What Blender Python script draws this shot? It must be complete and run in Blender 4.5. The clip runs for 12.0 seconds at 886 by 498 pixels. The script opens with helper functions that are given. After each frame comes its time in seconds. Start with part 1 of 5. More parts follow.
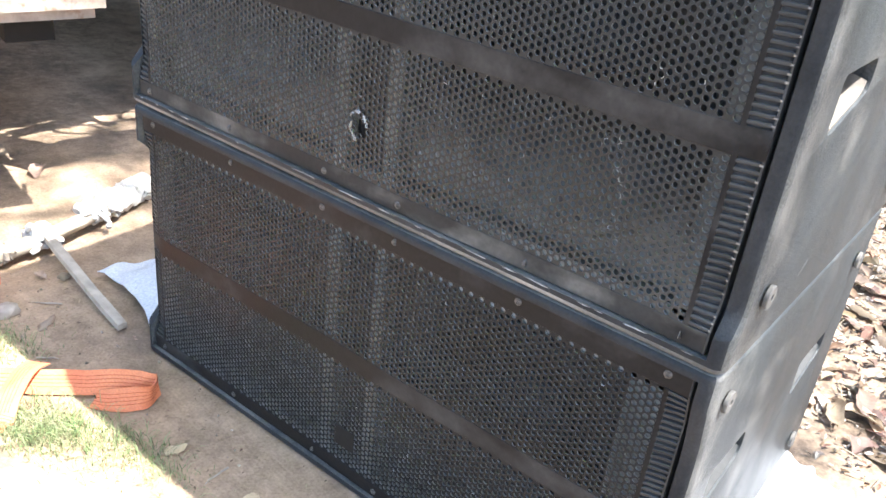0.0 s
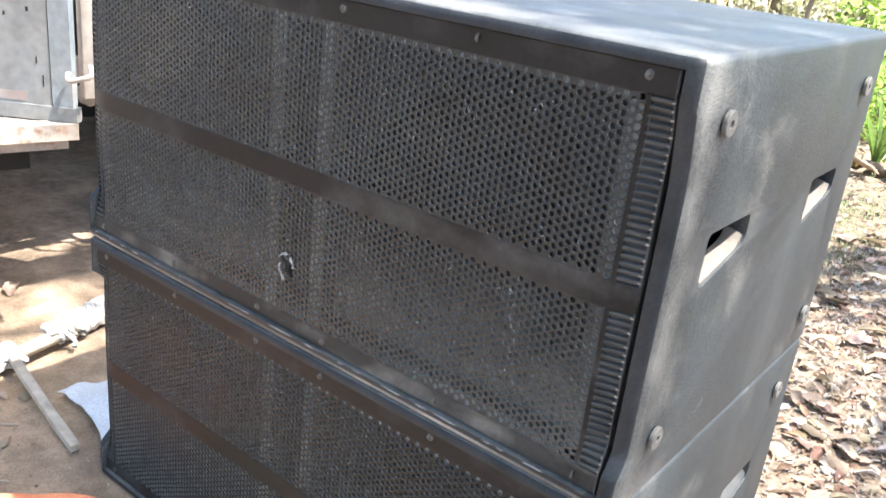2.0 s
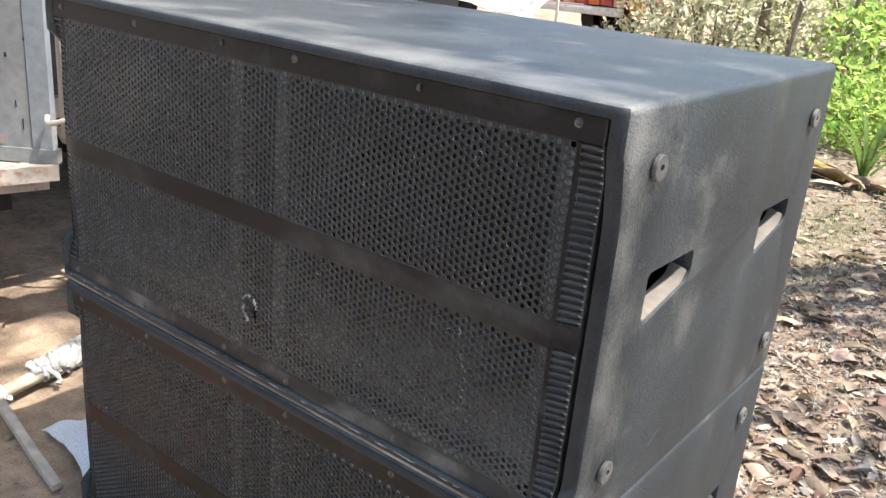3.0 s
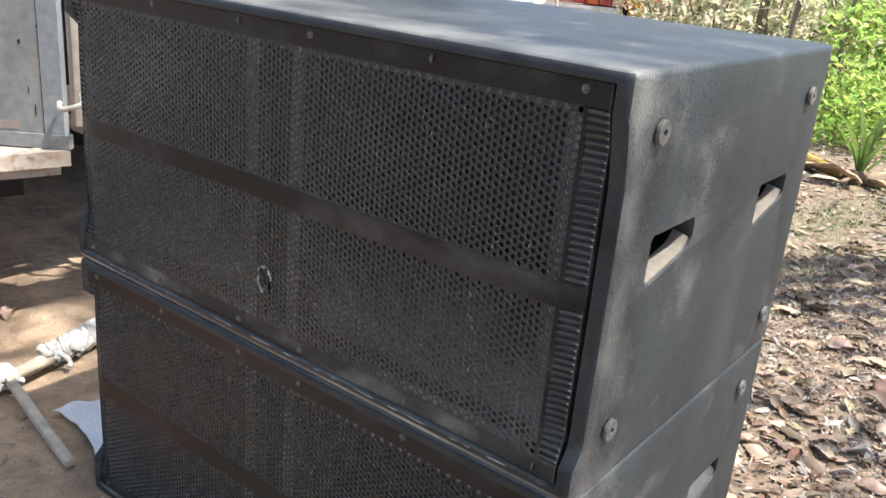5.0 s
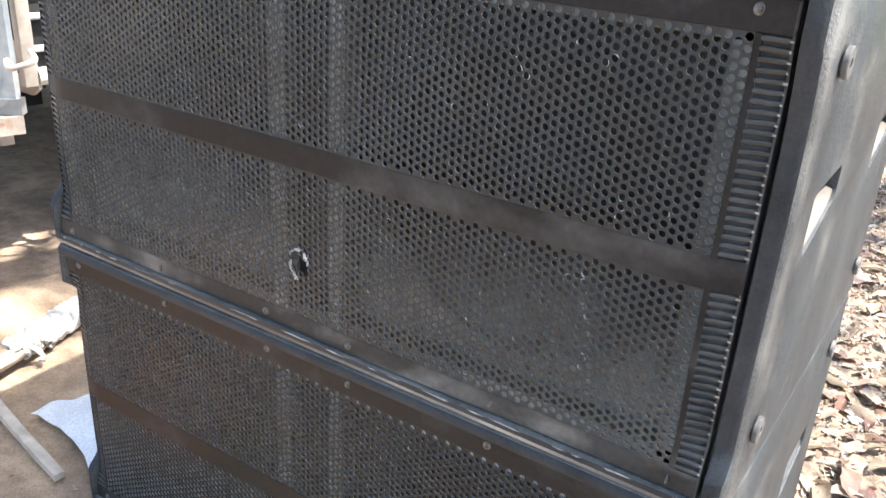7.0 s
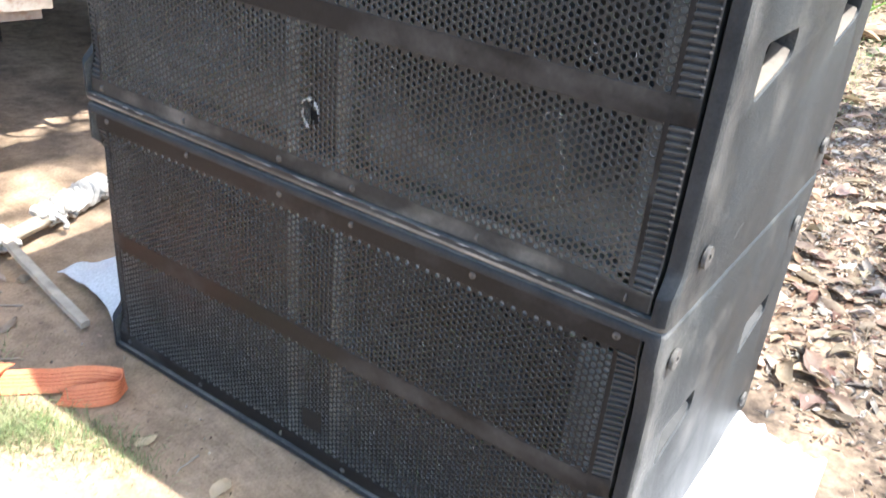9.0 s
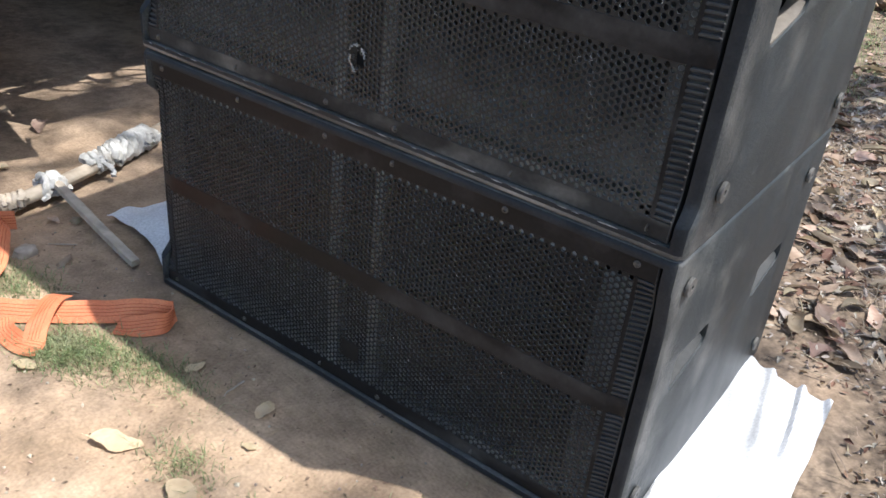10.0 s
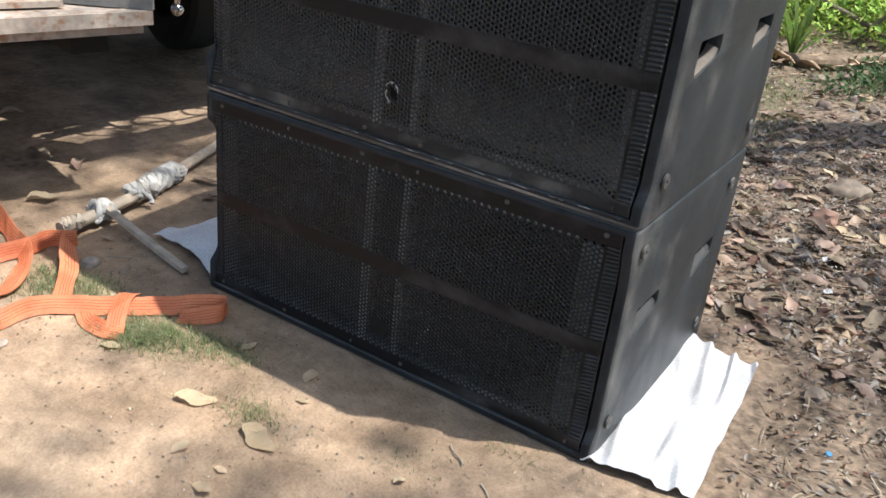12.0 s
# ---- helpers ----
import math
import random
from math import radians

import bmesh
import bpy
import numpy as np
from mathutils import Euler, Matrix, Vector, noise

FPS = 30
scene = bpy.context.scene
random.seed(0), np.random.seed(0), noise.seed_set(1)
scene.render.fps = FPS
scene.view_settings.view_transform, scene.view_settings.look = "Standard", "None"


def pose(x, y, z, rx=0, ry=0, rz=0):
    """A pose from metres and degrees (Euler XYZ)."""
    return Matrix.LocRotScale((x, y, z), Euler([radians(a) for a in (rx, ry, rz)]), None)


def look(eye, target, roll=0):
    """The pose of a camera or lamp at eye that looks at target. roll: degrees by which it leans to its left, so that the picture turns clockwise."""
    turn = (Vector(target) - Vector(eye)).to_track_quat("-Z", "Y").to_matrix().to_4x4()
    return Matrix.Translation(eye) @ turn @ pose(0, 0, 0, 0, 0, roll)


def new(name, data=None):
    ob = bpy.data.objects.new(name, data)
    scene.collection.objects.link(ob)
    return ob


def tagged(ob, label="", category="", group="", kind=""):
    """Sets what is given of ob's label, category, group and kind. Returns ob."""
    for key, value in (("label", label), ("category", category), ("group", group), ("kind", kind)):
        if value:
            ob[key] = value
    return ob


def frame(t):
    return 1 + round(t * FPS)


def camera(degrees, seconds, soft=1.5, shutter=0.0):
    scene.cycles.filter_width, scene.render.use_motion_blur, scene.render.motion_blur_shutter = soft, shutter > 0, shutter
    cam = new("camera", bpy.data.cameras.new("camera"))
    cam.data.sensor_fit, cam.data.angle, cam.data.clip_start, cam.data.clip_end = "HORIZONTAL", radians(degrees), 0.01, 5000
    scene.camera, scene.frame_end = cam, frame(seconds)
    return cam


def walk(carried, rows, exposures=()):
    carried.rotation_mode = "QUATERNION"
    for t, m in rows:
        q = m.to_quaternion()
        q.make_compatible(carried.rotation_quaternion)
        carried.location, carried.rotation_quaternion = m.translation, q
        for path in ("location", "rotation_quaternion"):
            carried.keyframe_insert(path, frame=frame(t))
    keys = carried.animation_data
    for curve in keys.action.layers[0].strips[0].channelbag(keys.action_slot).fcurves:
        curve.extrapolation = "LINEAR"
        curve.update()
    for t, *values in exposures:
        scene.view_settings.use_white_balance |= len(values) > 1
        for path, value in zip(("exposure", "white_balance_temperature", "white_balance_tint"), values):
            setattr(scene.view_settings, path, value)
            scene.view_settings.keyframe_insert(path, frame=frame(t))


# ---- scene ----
cam = camera(54.6, 12.0, soft=1.5, shutter=0.5)
PATH = [
    (0, (0.219, -0.92, 1.173), (-0.813, 0.516, 0.24), 6.7),
    (0.5, (0.238, -0.951, 1.187), (-0.79, 0.517, 0.299), 7.0),
    (1, (0.253, -0.95, 1.202), (-0.793, 0.536, 0.366), 6.7),
    (1.5, (0.288, -0.912, 1.237), (-0.792, 0.578, 0.452), 6.5),
    (2, (0.338, -0.88, 1.272), (-0.774, 0.616, 0.547), 6.4),
    (2.5, (0.373, -0.862, 1.296), (-0.752, 0.647, 0.62), 5.8),
    (2.7, (0.385, -0.85, 1.319), (-0.742, 0.652, 0.631), 5.1),
    (4.5, (0.427, -0.894, 1.297), (-0.708, 0.617, 0.641), 5.0),
    (5, (0.425, -0.907, 1.286), (-0.702, 0.599, 0.606), 5.0),
    (5.5, (0.377, -0.907, 1.268), (-0.739, 0.593, 0.558), 5.3),
    (6, (0.247, -0.865, 1.248), (-0.836, 0.653, 0.527), 4.6),
    (6.5, (0.158, -0.833, 1.223), (-0.862, 0.721, 0.484), 3.9),
    (6.7, (0.14, -0.819, 1.231), (-0.86, 0.73, 0.459), 3.3),
    (8.3, (0.186, -0.883, 1.188), (-0.764, 0.66, 0.341), 5.1),
    (8.5, (0.205, -0.903, 1.185), (-0.744, 0.627, 0.314), 5.4),
    (9, (0.258, -0.952, 1.177), (-0.699, 0.53, 0.235), 5.4),
    (9.5, (0.285, -1.008, 1.168), (-0.677, 0.441, 0.181), 5.6),
    (10, (0.311, -1.069, 1.173), (-0.66, 0.366, 0.174), 5.9),
    (10.5, (0.305, -1.171, 1.19), (-0.658, 0.286, 0.215), 5.6),
    (11, (0.322, -1.335, 1.199), (-0.604, 0.174, 0.267), 4.8),
    (11.5, (0.374, -1.437, 1.22), (-0.538, 0.106, 0.333), 5.4),
    (12, (0.47, -1.54, 1.245), (-0.453, 0.009, 0.379), 6.4),
]
EXPOSURES = [(0, 2.25, 6150, 10), (1.5, 2.25, 6150, 10), (2.0, 2.08, 6250, 10), (2.5, 1.46, 6350, 10), (4.5, 1.24, 6350, 10), (5.5, 1.20, 6400, 10), (6.0, 1.62, 6350, 10), (6.5, 2.02, 6300, 10), (8.5, 2.25, 6250, 10),
             (9, 1.97, 6150, 10), (9.5, 1.05, 5950, 10), (10.5, 0.62, 6150, 10), (12, 0.42, 6250, 10)]
walk(cam, [(t, look(eye, target, roll)) for t, eye, target, roll in PATH],
     exposures=EXPOSURES)

# ---- light ----
SUN_DIR = Vector((0.408, 0.162, 0.899)).normalized()
sun_data = bpy.data.lights.new("sun", "SUN")
sun_data.energy, sun_data.angle, sun_data.color = 5.0, radians(0.55), (1.0, 0.95, 0.87)
sun = new("sun", sun_data)
sun.matrix_world = look(SUN_DIR * 30, (0, 0, 0))
world = bpy.data.worlds.new("world")
scene.world = world
world.use_nodes = True
sky = world.node_tree.nodes.new("ShaderNodeTexSky")
sky.sky_type, sky.sun_disc = "NISHITA", False
sky.sun_elevation, sky.sun_rotation = math.asin(SUN_DIR.z), math.atan2(SUN_DIR.x, SUN_DIR.y)
sky.dust_density = 2.0
back = world.node_tree.nodes["Background"]
back.inputs["Strength"].default_value = 0.15
world.node_tree.links.new(sky.outputs["Color"], back.inputs["Color"])

rng = random.Random(7)


# ---- materials ----
def mat(name, c1, c2, scale=6.0, rough=0.6, bump=0.2, bump_scale=80.0, c3=None, c3_scale=1.5, c3_amount=0.5, stretch=(1, 1, 1),
        metal=0.0, spec=0.5, vary=0.0, rough_vary=0.12, bump_dist=0.002, island=False):
    """A surface with grain and blotches at two scales, in metres."""
    m = bpy.data.materials.new(name)
    m.use_nodes = True
    nt = m.node_tree
    n, l = nt.nodes, nt.links
    bsdf = n["Principled BSDF"]
    co = n.new("ShaderNodeTexCoord")
    mp = n.new("ShaderNodeMapping")
    mp.inputs["Scale"].default_value = stretch
    l.new(co.outputs["Object"], mp.inputs["Vector"])

    def noise_tex(s, detail=6.0, stretched=True):
        t = n.new("ShaderNodeTexNoise")
        t.inputs["Scale"].default_value, t.inputs["Detail"].default_value = s, detail
        l.new(mp.outputs["Vector"] if stretched else co.outputs["Object"], t.inputs["Vector"])
        return t.outputs["Fac"]

    def ramp(fac, a, b):
        r = n.new("ShaderNodeMapRange")
        r.inputs["From Min"].default_value, r.inputs["From Max"].default_value = a, b
        l.new(fac, r.inputs["Value"])
        return r.outputs["Result"]

    def mix(fac, a, b):
        x = n.new("ShaderNodeMix")
        x.data_type = "RGBA"
        for sock, v in ((x.inputs["Factor"], fac), (x.inputs["A"], a), (x.inputs["B"], b)):
            if isinstance(v, (tuple, float, int)):
                sock.default_value = (*v, 1) if isinstance(v, tuple) else v
            else:
                l.new(v, sock)
        return x.outputs["Result"]

    first = ramp(noise_tex(scale), 0.35, 0.65)
    col = mix(first, c1, c2)
    if c3:
        low = 0.75 - 0.5 * c3_amount
        col = mix(ramp(noise_tex(c3_scale, 5.0), low, low + 0.2), col, c3)
    fine = n.new("ShaderNodeMix")
    fine.data_type, fine.blend_type = "RGBA", "MULTIPLY"
    fine.inputs["Factor"].default_value = 0.35
    l.new(col, fine.inputs["A"])
    l.new(ramp(noise_tex(bump_scale * 0.6, 3.0, False), 0.2, 0.75), fine.inputs["B"])
    col = fine.outputs["Result"]
    if vary:
        who = n.new("ShaderNodeNewGeometry").outputs["Random Per Island"] if island else n.new("ShaderNodeObjectInfo").outputs["Random"]
        hsv = n.new("ShaderNodeHueSaturation")
        l.new(col, hsv.inputs["Color"])
        r = n.new("ShaderNodeMapRange")
        r.inputs["To Min"].default_value, r.inputs["To Max"].default_value = 1 - vary, 1 + vary
        l.new(who, r.inputs["Value"])
        l.new(r.outputs["Result"], hsv.inputs["Value"])
        hue = n.new("ShaderNodeMapRange")
        hue.inputs["To Min"].default_value, hue.inputs["To Max"].default_value = 0.5 + 0.05 * vary, 0.5 - 0.05 * vary
        scr = n.new("ShaderNodeMath")
        scr.operation = "FRACT"
        mul = n.new("ShaderNodeMath")
        mul.operation, mul.inputs[1].default_value = "MULTIPLY", 7.31
        l.new(who, mul.inputs[0])
        l.new(mul.outputs[0], scr.inputs[0])
        l.new(scr.outputs[0], hue.inputs["Value"])
        l.new(hue.outputs["Result"], hsv.inputs["Hue"])
        col = hsv.outputs["Color"]
    l.new(col, bsdf.inputs["Base Color"])
    rr = n.new("ShaderNodeMapRange")
    rr.inputs["To Min"].default_value, rr.inputs["To Max"].default_value = rough - rough_vary, min(1.0, rough + rough_vary)
    l.new(first, rr.inputs["Value"])
    l.new(rr.outputs["Result"], bsdf.inputs["Roughness"])
    bsdf.inputs["Metallic"].default_value, bsdf.inputs["Specular IOR Level"].default_value = metal, spec
    if bump:
        b = n.new("ShaderNodeBump")
        b.inputs["Strength"].default_value, b.inputs["Distance"].default_value = bump, bump_dist
        l.new(noise_tex(bump_scale, 4.0, False), b.inputs["Height"])
        l.new(b.outputs["Normal"], bsdf.inputs["Normal"])
    return m


def leafy(name, c1, c2, vary=0.5, through_light=0.45, island=True):
    """Thin leaves that let light through."""
    m = mat(name, c1, c2, 30.0, 0.7, 0.5, 60.0, vary=vary, island=island, spec=0.25)
    nt = m.node_tree
    n, l = nt.nodes, nt.links
    bsdf = n["Principled BSDF"]
    tr = n.new("ShaderNodeBsdfTranslucent")
    l.new(bsdf.inputs["Base Color"].links[0].from_socket, tr.inputs["Color"])
    mx = n.new("ShaderNodeMixShader")
    mx.inputs[0].default_value = through_light
    l.new(bsdf.outputs[0], mx.inputs[1])
    l.new(tr.outputs[0], mx.inputs[2])
    l.new(mx.outputs[0], n["Material Output"].inputs["Surface"])
    return m


M_CAB = mat("textured_black_coating", (0.025, 0.031, 0.035), (0.040, 0.047, 0.051), 5.0, 0.48, 0.9, 300.0, (0.074, 0.081, 0.084), 3.2, 0.42,
            (1.0, 1.0, 0.12), spec=0.4, bump_dist=0.0014)


def add_dust(m):
    """Pale handling dust, rubbed in along the edges that are gripped and dragged."""
    nt = m.node_tree
    n, l = nt.nodes, nt.links
    bsdf = n["Principled BSDF"]
    under = bsdf.inputs["Base Color"].links[0].from_socket
    co = n.new("ShaderNodeTexCoord")
    sep = n.new("ShaderNodeSeparateXYZ")
    l.new(co.outputs["Object"], sep.inputs[0])
    near = n.new("ShaderNodeMapRange")
    near.inputs["From Min"].default_value, near.inputs["From Max"].default_value = 0.21, 0.03
    l.new(sep.outputs["Y"], near.inputs["Value"])
    big = n.new("ShaderNodeTexNoise")
    big.inputs["Scale"].default_value, big.inputs["Detail"].default_value = 9.0, 8.0
    l.new(co.outputs["Object"], big.inputs["Vector"])
    total = n.new("ShaderNodeMath")
    total.operation = "MULTIPLY_ADD"
    l.new(near.outputs["Result"], total.inputs[0])
    total.inputs[1].default_value = 0.27
    l.new(big.outputs["Fac"], total.inputs[2])
    grain = n.new("ShaderNodeTexNoise")
    grain.inputs["Scale"].default_value, grain.inputs["Detail"].default_value = 240.0, 3.0
    l.new(co.outputs["Object"], grain.inputs["Vector"])
    both = n.new("ShaderNodeMath")
    both.operation = "MULTIPLY_ADD"
    l.new(grain.outputs["Fac"], both.inputs[0])
    both.inputs[1].default_value = 0.35
    l.new(total.outputs[0], both.inputs[2])
    mask = n.new("ShaderNodeMapRange")
    mask.inputs["From Min"].default_value, mask.inputs["From Max"].default_value = 0.76, 1.08
    mask.inputs["To Max"].default_value = 0.75
    l.new(both.outputs[0], mask.inputs["Value"])
    mx = n.new("ShaderNodeMix")
    mx.data_type = "RGBA"
    l.new(mask.outputs["Result"], mx.inputs["Factor"])
    l.new(under, mx.inputs["A"])
    mx.inputs["B"].default_value = (0.176, 0.173, 0.160, 1)
    l.new(mx.outputs["Result"], bsdf.inputs["Base Color"])


add_dust(M_CAB)
M_CRUMB = mat("dry_crumb", (0.38, 0.28, 0.18), (0.26, 0.18, 0.12), 60.0, 0.9, 0.3, 90.0, vary=0.5, island=True)
# the coating again, darker and without dust: the front's shade is in this colour
M_LIP = mat("shaded_front_lip", (0.024, 0.027, 0.031), (0.046, 0.049, 0.053), 12.0, 0.40, 0.6, 380.0, spec=0.15, bump_dist=0.001)
M_GRILLE = mat("dusty_black_grille_paint", (0.0180, 0.0198, 0.0208), (0.028, 0.0300, 0.0308), 7.0, 0.42, 0.15, 220.0, (0.056, 0.057, 0.055), 3.0, 0.46, spec=0.28)
# the lower cabinet's grille, darker than the upper one's
M_GRILLE_DARK = mat("darker_black_grille_paint", (0.0110, 0.0121, 0.0132), (0.0178, 0.0192, 0.0202), 7.0, 0.45, 0.15, 220.0, (0.048, 0.046, 0.043), 3.4, 0.42, spec=0.22)
M_BAND = mat("dusty_grille_band", (0.0170, 0.0158, 0.0155), (0.0250, 0.0232, 0.0226), 9.0, 0.42, 0.15, 200.0, (0.072, 0.068, 0.064), 9.0, 0.45, (0.6, 1, 1), spec=0.12)
M_BAND_DUST = mat("dust_caked_grille_band", (0.028, 0.027, 0.026), (0.055, 0.053, 0.050), 14.0, 0.6, 0.2, 200.0, (0.150, 0.143, 0.130), 16.0, 0.5, (0.5, 1, 1), spec=0.12)
M_LIP_DUST = mat("dust_caked_lip", (0.095, 0.096, 0.094), (0.180, 0.178, 0.170), 22.0, 0.6, 0.6, 300.0, (0.340, 0.330, 0.310), 13.0, 0.5, (0.35, 1, 1), spec=0.2, bump_dist=0.001)
# rungs lighter than the sheet, so the slots' lit edges are in the colour
M_RUNG = mat("lit_grille_rung", (0.034, 0.035, 0.036), (0.062, 0.063, 0.063), 20.0, 0.4, 0.1, 220.0, spec=0.3)
# hole walls far paler than the sheet: light on their rims, put into colour
M_HOLE = mat("lit_hole_edge", (0.165, 0.168, 0.166), (0.26, 0.263, 0.256), 40.0, 0.5, 0.1, 220.0, spec=0.4)
M_HOLE_LOW = mat("faint_lit_hole_edge", (0.13, 0.132, 0.130), (0.21, 0.213, 0.208), 40.0, 0.5, 0.1, 220.0, spec=0.3)
M_BATTEN = mat("dusty_batten", (0.15, 0.147, 0.135), (0.24, 0.235, 0.215), 5.0, 0.85, 0.3, 90.0)
M_BATTEN_PALE = mat("pale_dusty_batten", (0.30, 0.295, 0.275), (0.43, 0.42, 0.395), 5.0, 0.85, 0.3, 90.0)
M_DIVIDER = mat("dusty_divider_edge", (0.29, 0.28, 0.25), (0.42, 0.405, 0.36), 7.0, 0.85, 0.3, 90.0)
M_INSIDE = mat("black_lining", (0.016, 0.017, 0.018), (0.028, 0.029, 0.030), 8.0, 0.75, 0.2, 100.0)
M_BAFFLE = mat("dusty_baffle", (0.045, 0.045, 0.043), (0.075, 0.074, 0.070), 9.0, 0.85, 0.3, 160.0)
M_CONE = mat("paper_cone", (0.026, 0.027, 0.028), (0.045, 0.046, 0.046), 14.0, 0.7, 0.3, 160.0)


def lit_lower_half(m, axis_name, high, low, colour):
    """Paints skylight on the lower half of a board or cone as paler colour."""
    nt = m.node_tree
    n, l = nt.nodes, nt.links
    bsdf = n["Principled BSDF"]
    under = bsdf.inputs["Base Color"].links[0].from_socket
    co = n.new("ShaderNodeTexCoord")
    sep = n.new("ShaderNodeSeparateXYZ")
    l.new(co.outputs["Object"], sep.inputs[0])
    spots = n.new("ShaderNodeTexNoise")
    spots.inputs["Scale"].default_value, spots.inputs["Detail"].default_value = 11.0, 4.0
    l.new(co.outputs["Object"], spots.inputs["Vector"])
    wob = n.new("ShaderNodeMath")
    wob.operation, wob.inputs[1].default_value = "MULTIPLY_ADD", 0.16
    l.new(spots.outputs["Fac"], wob.inputs[0])
    l.new(sep.outputs[axis_name], wob.inputs[2])
    fac = n.new("ShaderNodeMapRange")
    fac.interpolation_type = "SMOOTHSTEP"
    fac.inputs["From Min"].default_value, fac.inputs["From Max"].default_value = high + 0.08, low + 0.08
    l.new(wob.outputs[0], fac.inputs["Value"])
    mx = n.new("ShaderNodeMix")
    mx.data_type = "RGBA"
    l.new(fac.outputs["Result"], mx.inputs["Factor"])
    l.new(under, mx.inputs["A"])
    mx.inputs["B"].default_value = (*colour, 1)
    l.new(mx.outputs["Result"], bsdf.inputs["Base Color"])
    return m


M_CONE_LIT = lit_lower_half(mat("lit_paper_cone", (0.026, 0.027, 0.028), (0.045, 0.046, 0.046), 14.0, 0.8, 0.3, 160.0), "Y", -0.06, -0.20, (0.24, 0.238, 0.226))
M_BAFFLE_LIT = lit_lower_half(mat("lit_baffle", (0.035, 0.035, 0.034), (0.055, 0.055, 0.052), 9.0, 0.85, 0.3, 160.0), "Z", 0.22, 0.08, (0.24, 0.238, 0.226))
M_SCREW = mat("zinc_screw", (0.19, 0.185, 0.178), (0.10, 0.095, 0.088), 200.0, 0.55, 0.2, 300.0, metal=0.6)
M_RUBBER = mat("grey_plastic_foot", (0.10, 0.095, 0.088), (0.17, 0.16, 0.145), 60.0, 0.6, 0.25, 300.0)
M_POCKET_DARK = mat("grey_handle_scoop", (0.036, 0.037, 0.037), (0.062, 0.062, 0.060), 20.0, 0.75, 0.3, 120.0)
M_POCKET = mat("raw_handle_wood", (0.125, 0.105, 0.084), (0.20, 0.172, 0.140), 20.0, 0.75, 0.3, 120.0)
M_WORN = mat("rubbed_pale_edge", (0.36, 0.355, 0.34), (0.50, 0.49, 0.47), 40.0, 0.5, 0.3, 200.0)
M_SCUFF = mat("pale_scuff", (0.11, 0.11, 0.107), (0.16, 0.16, 0.155), 40.0, 0.7, 0.3, 200.0)
M_CHIP = mat("dull_bare_metal", (0.34, 0.335, 0.32), (0.22, 0.215, 0.21), 200.0, 0.45, 0.2, 300.0, metal=0.5)
M_BARE = mat("torn_bright_metal", (0.66, 0.65, 0.63), (0.46, 0.45, 0.44), 200.0, 0.4, 0.2, 300.0, metal=0.15)
M_STRAP = mat("orange_webbing", (0.72, 0.20, 0.085), (0.80, 0.29, 0.14), 12.0, 0.7, 0.4, 500.0, (0.42, 0.09, 0.03), 5.0, 0.35)
M_STITCH = mat("dark_red_stitching", (0.46, 0.085, 0.028), (0.54, 0.12, 0.04), 12.0, 0.8, 0.3, 500.0)
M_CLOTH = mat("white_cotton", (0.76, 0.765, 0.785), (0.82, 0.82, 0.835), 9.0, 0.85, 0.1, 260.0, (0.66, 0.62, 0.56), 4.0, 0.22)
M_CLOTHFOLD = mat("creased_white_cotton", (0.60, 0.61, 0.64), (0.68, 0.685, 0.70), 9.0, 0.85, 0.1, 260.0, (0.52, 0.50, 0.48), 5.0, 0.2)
M_RAG = mat("dirty_white_rag", (0.52, 0.50, 0.46), (0.70, 0.68, 0.64), 25.0, 0.9, 0.5, 140.0, (0.33, 0.28, 0.22), 14.0, 0.35)
M_POLE = mat("weathered_wood", (0.38, 0.31, 0.23), (0.52, 0.44, 0.35), 10.0, 0.8, 0.5, 60.0, (0.2, 0.15, 0.1), 6.0, 0.35, (4, 0.5, 4))
M_STICK = mat("grey_split_wood", (0.44, 0.37, 0.29), (0.58, 0.50, 0.40), 10.0, 0.8, 0.5, 60.0, None, stretch=(0.6, 5, 5))
M_TRUCKGREY = mat("grey_truck_paint", (0.23, 0.228, 0.217), (0.28, 0.277, 0.262), 3.0, 0.5, 0.05, 60.0, (0.22, 0.25, 0.27), 3.2, 0.42)
M_RUSTBAND = mat("rust_stained_paint", (0.36, 0.27, 0.24), (0.42, 0.37, 0.34), 12.0, 0.6, 0.2, 60.0, (0.25, 0.13, 0.10), 9.0, 0.45)
M_TRUCKPOST = mat("pale_blue_post_paint", (0.22, 0.243, 0.257), (0.265, 0.288, 0.30), 4.0, 0.4, 0.15, 70.0, (0.40, 0.36, 0.33), 6.0, 0.2)
M_PLANK = mat("chipped_white_plank", (0.47, 0.39, 0.32), (0.60, 0.52, 0.44), 9.0, 0.75, 0.8, 60.0, (0.33, 0.17, 0.09), 34.0, 0.46)
M_CREAM = mat("cream_gate_paint", (0.43, 0.37, 0.315), (0.49, 0.435, 0.375), 6.0, 0.5, 0.2, 70.0, (0.40, 0.29, 0.22), 9.0, 0.25)
M_WHITE = mat("white_gate_paint", (0.75, 0.74, 0.71), (0.82, 0.81, 0.78), 6.0, 0.4, 0.15, 70.0, (0.5, 0.4, 0.32), 11.0, 0.2)
# nearly black: besides grime, it holds the shade under and inside the truck
M_CHASSIS = mat("grime_and_shade_black", (0.008, 0.0075, 0.007), (0.018, 0.016, 0.014), 5.0, 0.8, 0.5, 40.0)
M_TYRE = mat("tyre_rubber", (0.02, 0.02, 0.02), (0.035, 0.032, 0.03), 8.0, 0.8, 0.4, 60.0)
M_CHROME = mat("worn_chrome", (0.75, 0.74, 0.72), (0.6, 0.59, 0.57), 30.0, 0.22, 0.1, 80.0, metal=1.0)
